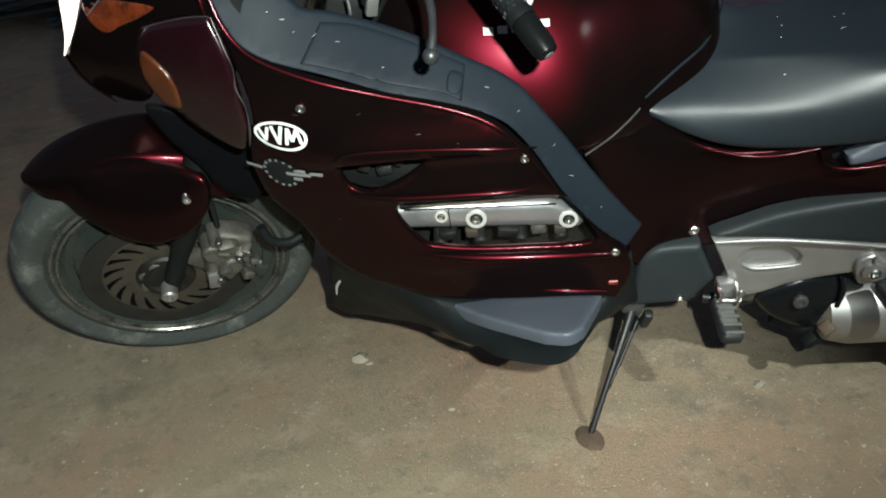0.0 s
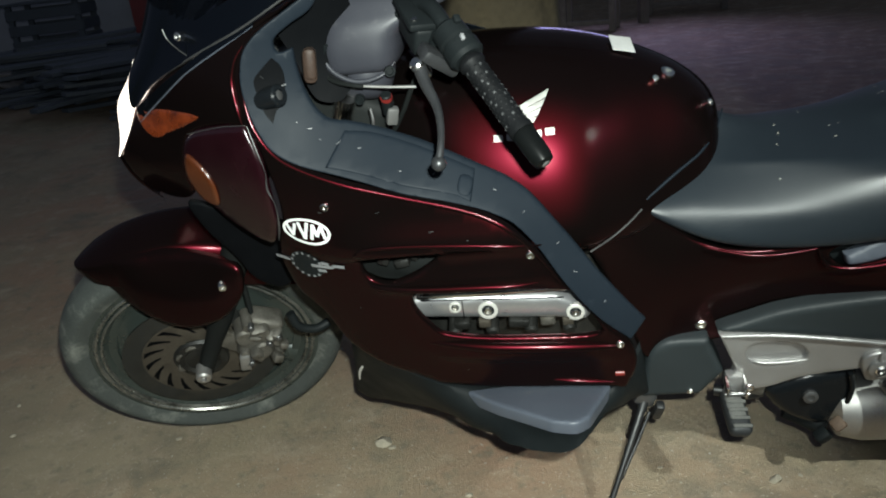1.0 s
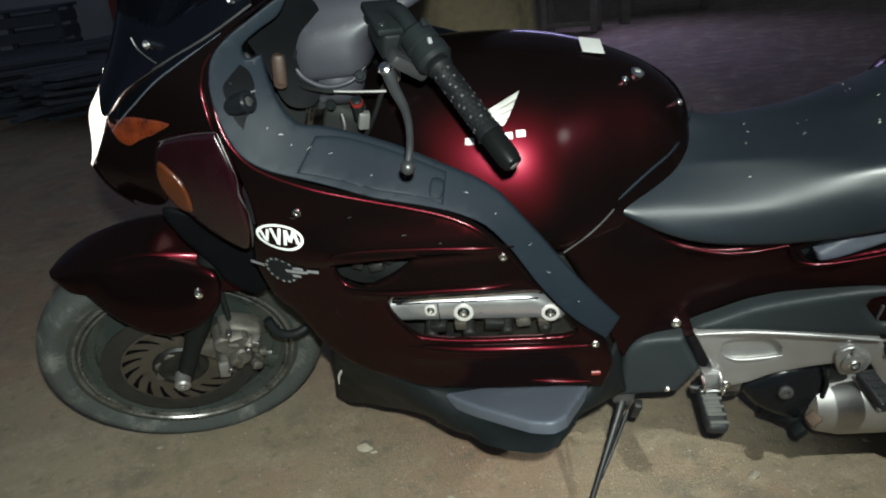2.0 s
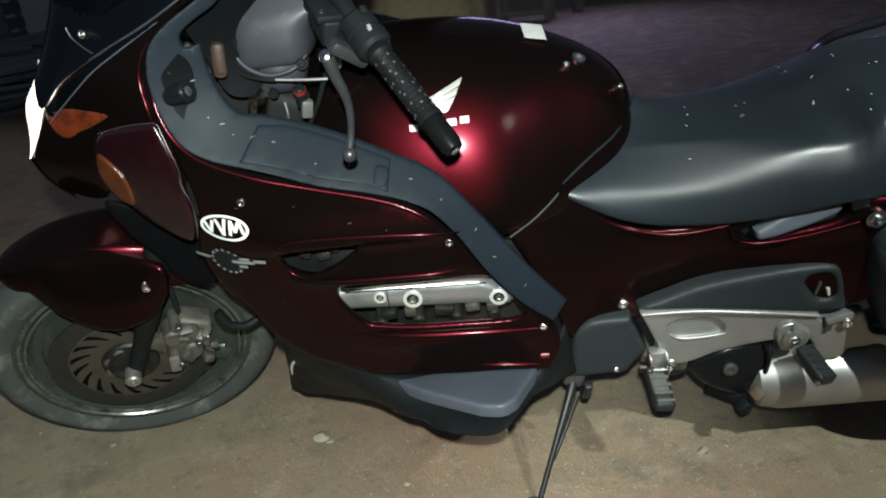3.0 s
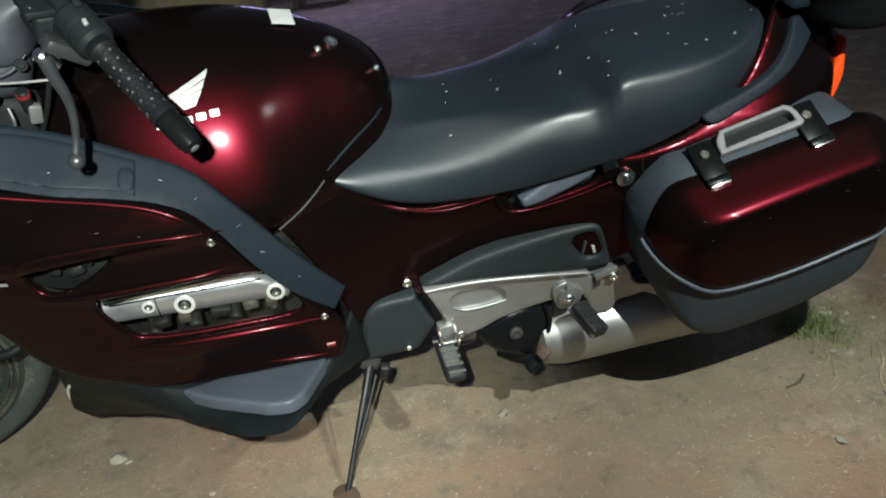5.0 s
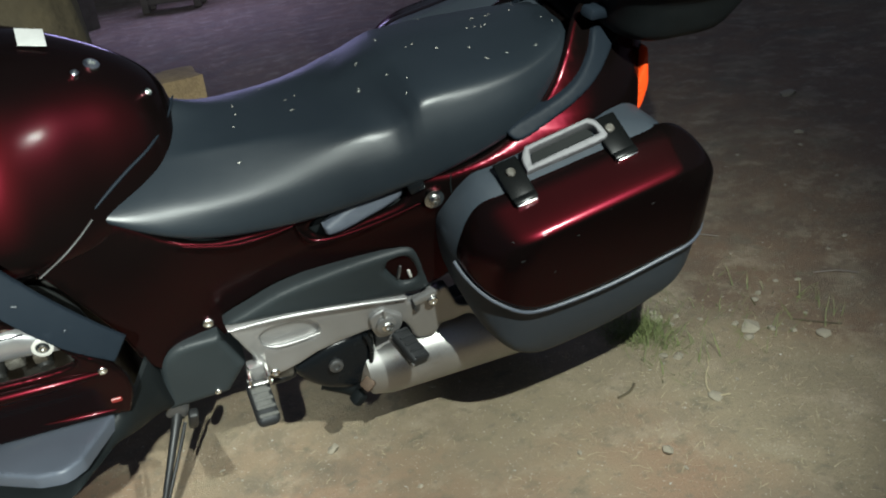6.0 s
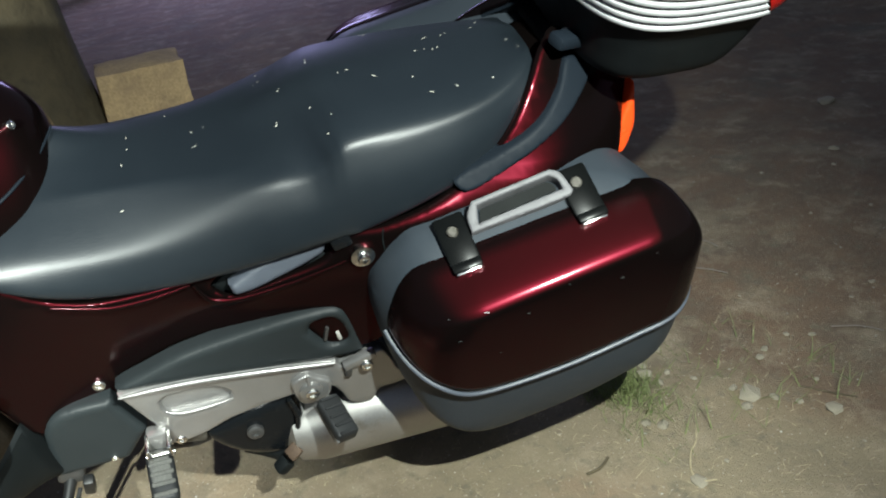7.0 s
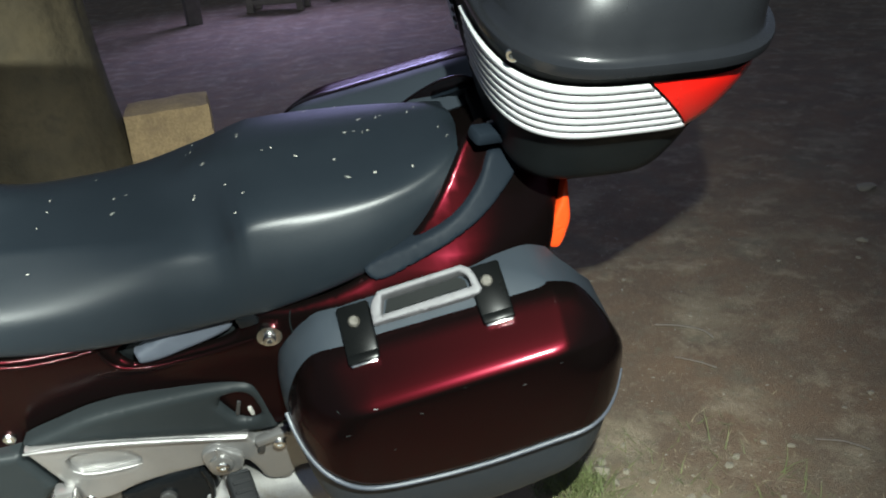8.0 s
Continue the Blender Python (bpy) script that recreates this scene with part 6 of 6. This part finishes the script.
scatter("dry_grass", 300, (1.1, 2.2, .9, 1.6), (.012, .045), (.0010, .0022), STRAW, "thin dry grass blades in the earth", "grass", .0, .5, .3, 9, ((1.5, 1.33, .10), (1.6, 1.05, .12), (1.25, 1.05, .10), (1.85, 1.2, .12)))



def twig(points, radius, mat, label):
    line = [(x, y, ground_height(x, y) + radius * .8 + .004 * math.sin(k * 2.1) ** 2) for k, (x, y) in enumerate(points)]
    tagged(part("twig", tube(smooth_rows(np.array(line), 4), radius, 7), mat), label, "twig", "twigs on the yard")


twig([(1.575, 1.225), (1.545, 1.185), (1.515, 1.16), (1.490, 1.125), (1.487, 1.095), (1.515, 1.085)], .0020, STRAW, "thin curved dry twig on packed earth")
twig([(1.315, 1.205), (1.345, 1.205), (1.37, 1.22)], .0030, BARK, "short dark twig on packed earth")
twig([(1.96, 1.90), (2.01, 1.87), (2.06, 1.83), (2.07, 1.79)], .0016, OLDWOOD, "thin curved dry twig on packed earth")
twig([(1.93, 1.74), (1.97, 1.70), (2.00, 1.66)], .0015, OLDWOOD, "thin curved dry twig on packed earth")
twig([(1.83, 1.22), (1.87, 1.17), (1.90, 1.14)], .0018, BARK, "short dark twig on packed earth")
twig([(2.05, 1.36), (2.10, 1.33), (2.13, 1.29)], .0015, OLDWOOD, "thin curved dry twig on packed earth")


def seat_litter():
    """Leaf bits dropped straight down on the seat."""
    rnd = random.Random(23)
    m = bike.matrix_world
    tree = BVHTree.FromPolygons([m @ v.co for v in seat.data.vertices], [tuple(p.vertices) for p in seat.data.polygons])
    v, f = [], []
    for k in range(60):
        x = rnd.uniform(.88, 1.27) if k % 4 else rnd.uniform(.52, .9)
        y = 1.485 - .087 * x + rnd.uniform(-.15, .15)
        hit, nor, _, _ = tree.ray_cast(Vector((x, y, 2)), Vector((0, 0, -1)))
        if not hit:
            continue
        nor = nor if nor.z > 0 else -nor
        if nor.z < .6:
            continue
        a, l, w = rnd.uniform(0, 6.28), rnd.choice((.003, .004, .004, .006, .010)), rnd.uniform(.0014, .0035)
        side = nor.cross(Vector((math.cos(a), math.sin(a), 0))).normalized()
        along = side.cross(nor)
        n = len(v)
        for p in (-along * l / 2, side * w / 2, along * l / 2, -side * w / 2):
            v.append(hit + nor * .0012 + p)
        f.append((n, n + 1, n + 2, n + 3))
    tagged(part("seat_litter", mesh_of("seat_litter", v, f, False), LITTER), "tiny pale leaf bits lying on the seat", "litter", kind="stuff")


seat_litter()


def far_bench(at, turn, label, length=1.3):
    b = new("bench")
    b.matrix_world = pose(*at, 0, 0, turn)
    tagged(b, label, "bench")
    for y in (-.14, 0, .14):
        part("seat_board", block((length, .12, .035), pose(0, y, .46), .006, 2), OLDWOOD, b)
    for x in (-length * .42, length * .42):
        for y in (-.15, .15):
            part("leg", block((.07, .07, .45), pose(x, y, .225), .006, 2), OLDWOOD, b)
        part("rail", block((.06, .36, .06), pose(x, 0, .40), .006, 2), OLDWOOD, b)
    part("stretcher", block((length * .84, .05, .05), pose(0, -.15, .10), .006, 2), OLDWOOD, b)
    return b


far_bench((1.43, 8.95, 0), -18, "pale weathered low wooden bench with a stretcher, far back", .62)
far_bench((2.7, 9.9, 0), -14, "weathered grey wooden bench beside the yard light", 1.0)


def far_post(at, size):
    p = new("post")
    p.matrix_world = pose(*at, 0, 0, 12)
    tagged(p, "thick grey wooden post standing in the yard", "post")
    part("shaft", block((size[0], size[0], size[1]), pose(0, 0, size[1] / 2 - .03), .012, 3), OLDWOOD, p)
    part("cap", block((size[0] * 1.25, size[0] * 1.25, .05), pose(0, 0, size[1] - .01), .01, 2), OLDWOOD, p)


far_post((.58, 8.5, 0), (.14, 1.3))
far_post((2.05, 9.2, 0), (.10, 1.1))


def plank_pile(at, turn, count, seed, mat=None):
    rnd = random.Random(seed)
    pile = new("plank_pile")
    pile.matrix_world = pose(*at, 0, 0, turn)
    tagged(pile, "dark heap of old planks and boards in the shade", "plank pile")
    for k in range(count):
        layer = k // 5
        part("plank", block((rnd.uniform(.9, 2.0), rnd.uniform(.10, .2), .035), pose(rnd.uniform(-.3, .3), -.5 + .25 * (k % 5) + rnd.uniform(-.08, .08), .04 + .075 * layer, rnd.uniform(-6, 6), rnd.uniform(-4, 4), rnd.uniform(-22, 22)), .004, 1), mat or OLDWOOD, pile)


# two heaps take the dark wood, so their shade is in the colour
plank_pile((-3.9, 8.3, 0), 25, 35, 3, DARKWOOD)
plank_pile((-5.2, 9.4, 0), -30, 15, 5)
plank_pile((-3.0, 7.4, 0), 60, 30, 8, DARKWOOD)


def far_crate(at, turn):
    c = new("crate")
    c.matrix_world = pose(*at, 0, 0, turn)
    tagged(c, "dark blue-grey slatted wooden crate beside the plank heap", "crate")
    for x in (-.36, .36):
        for y in (-.28, .28):
            part("post", block((.06, .06, .90), pose(x, y, .45), .005, 1), DARKWOOD, c)
    for k in range(5):
        for y in (-.315, .315):
            part("slat", block((.80, .018, .11), pose(0, y, .14 + .165 * k), .004, 1), DARKWOOD, c)
        part("slat", block((.018, .60, .11), pose(.40, 0, .14 + .165 * k), .004, 1), DARKWOOD, c)
    part("top", block((.86, .70, .03), pose(0, 0, .915), .005, 1), DARKWOOD, c)


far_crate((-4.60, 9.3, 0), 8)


def far_shrub(at, size, seed):
    rnd = random.Random(seed)
    shrub = new("shrub")
    shrub.matrix_world = pose(*at)
    tagged(shrub, "dark leafy shrub at the edge of the yard", "shrub")
    v, f = [], []
    for k in range(5):
        a = k * 1.26
        tip = np.array((math.cos(a) * size * .5, math.sin(a) * size * .5, size * rnd.uniform(.7, 1.1)))
        part("stem", tube([(0, 0, -.02), tuple(tip * (.5, .5, .55)), tuple(tip)], [.02, .014, .006], 7), BARK, shrub)
        for _ in range(260):
            c = tip * rnd.uniform(.35, 1.1) + np.array([rnd.gauss(0, size * .17) for _ in range(3)])
            c[2] = max(c[2], .03)
            u = np.array([rnd.gauss(0, 1) for _ in range(3)]); u = u / np.linalg.norm(u) * .05
            w = np.cross(u, [rnd.gauss(0, 1) for _ in range(3)]); w = w / (np.linalg.norm(w) + 1e-6) * .022
            n = len(v)
            v.extend([c - u, c + w, c + u, c - w])
            f.append((n, n + 1, n + 2, n + 3))
    part("leaves", mesh_of("leaves", v, f, False), LEAF, shrub)


far_shrub((-6.3, 8.0, 0), 1.2, 9)
far_shrub((4.6, 10.5, 0), 1.2, 12)

wall = part("yard_wall", block((40, .3, 3.2), pose(2, 15.5, 1.6), .02, 2), WALLPAINT)
tagged(wall, "dark yard wall far behind the bike", "wall", kind="structure")
shed = new("shed")
shed.matrix_world = pose(-5.6, 11.6, 0, 0, 0, 4)
tagged(shed, "low pale shed with a red door at the yard's edge", "shed")
part("wall", block((4.2, .2, 2.4), pose(0, 0, 1.2), .01, 2), PALEWALL, shed)
part("roof", block((4.6, 1.4, .12), pose(0, .5, 2.5, 8, 0, 0), .01, 2), OLDWOOD, shed)
part("door", block((.7, .06, 2.0), pose(1.33, -.14, 1.0), .01, 2), BRICKRED, shed)
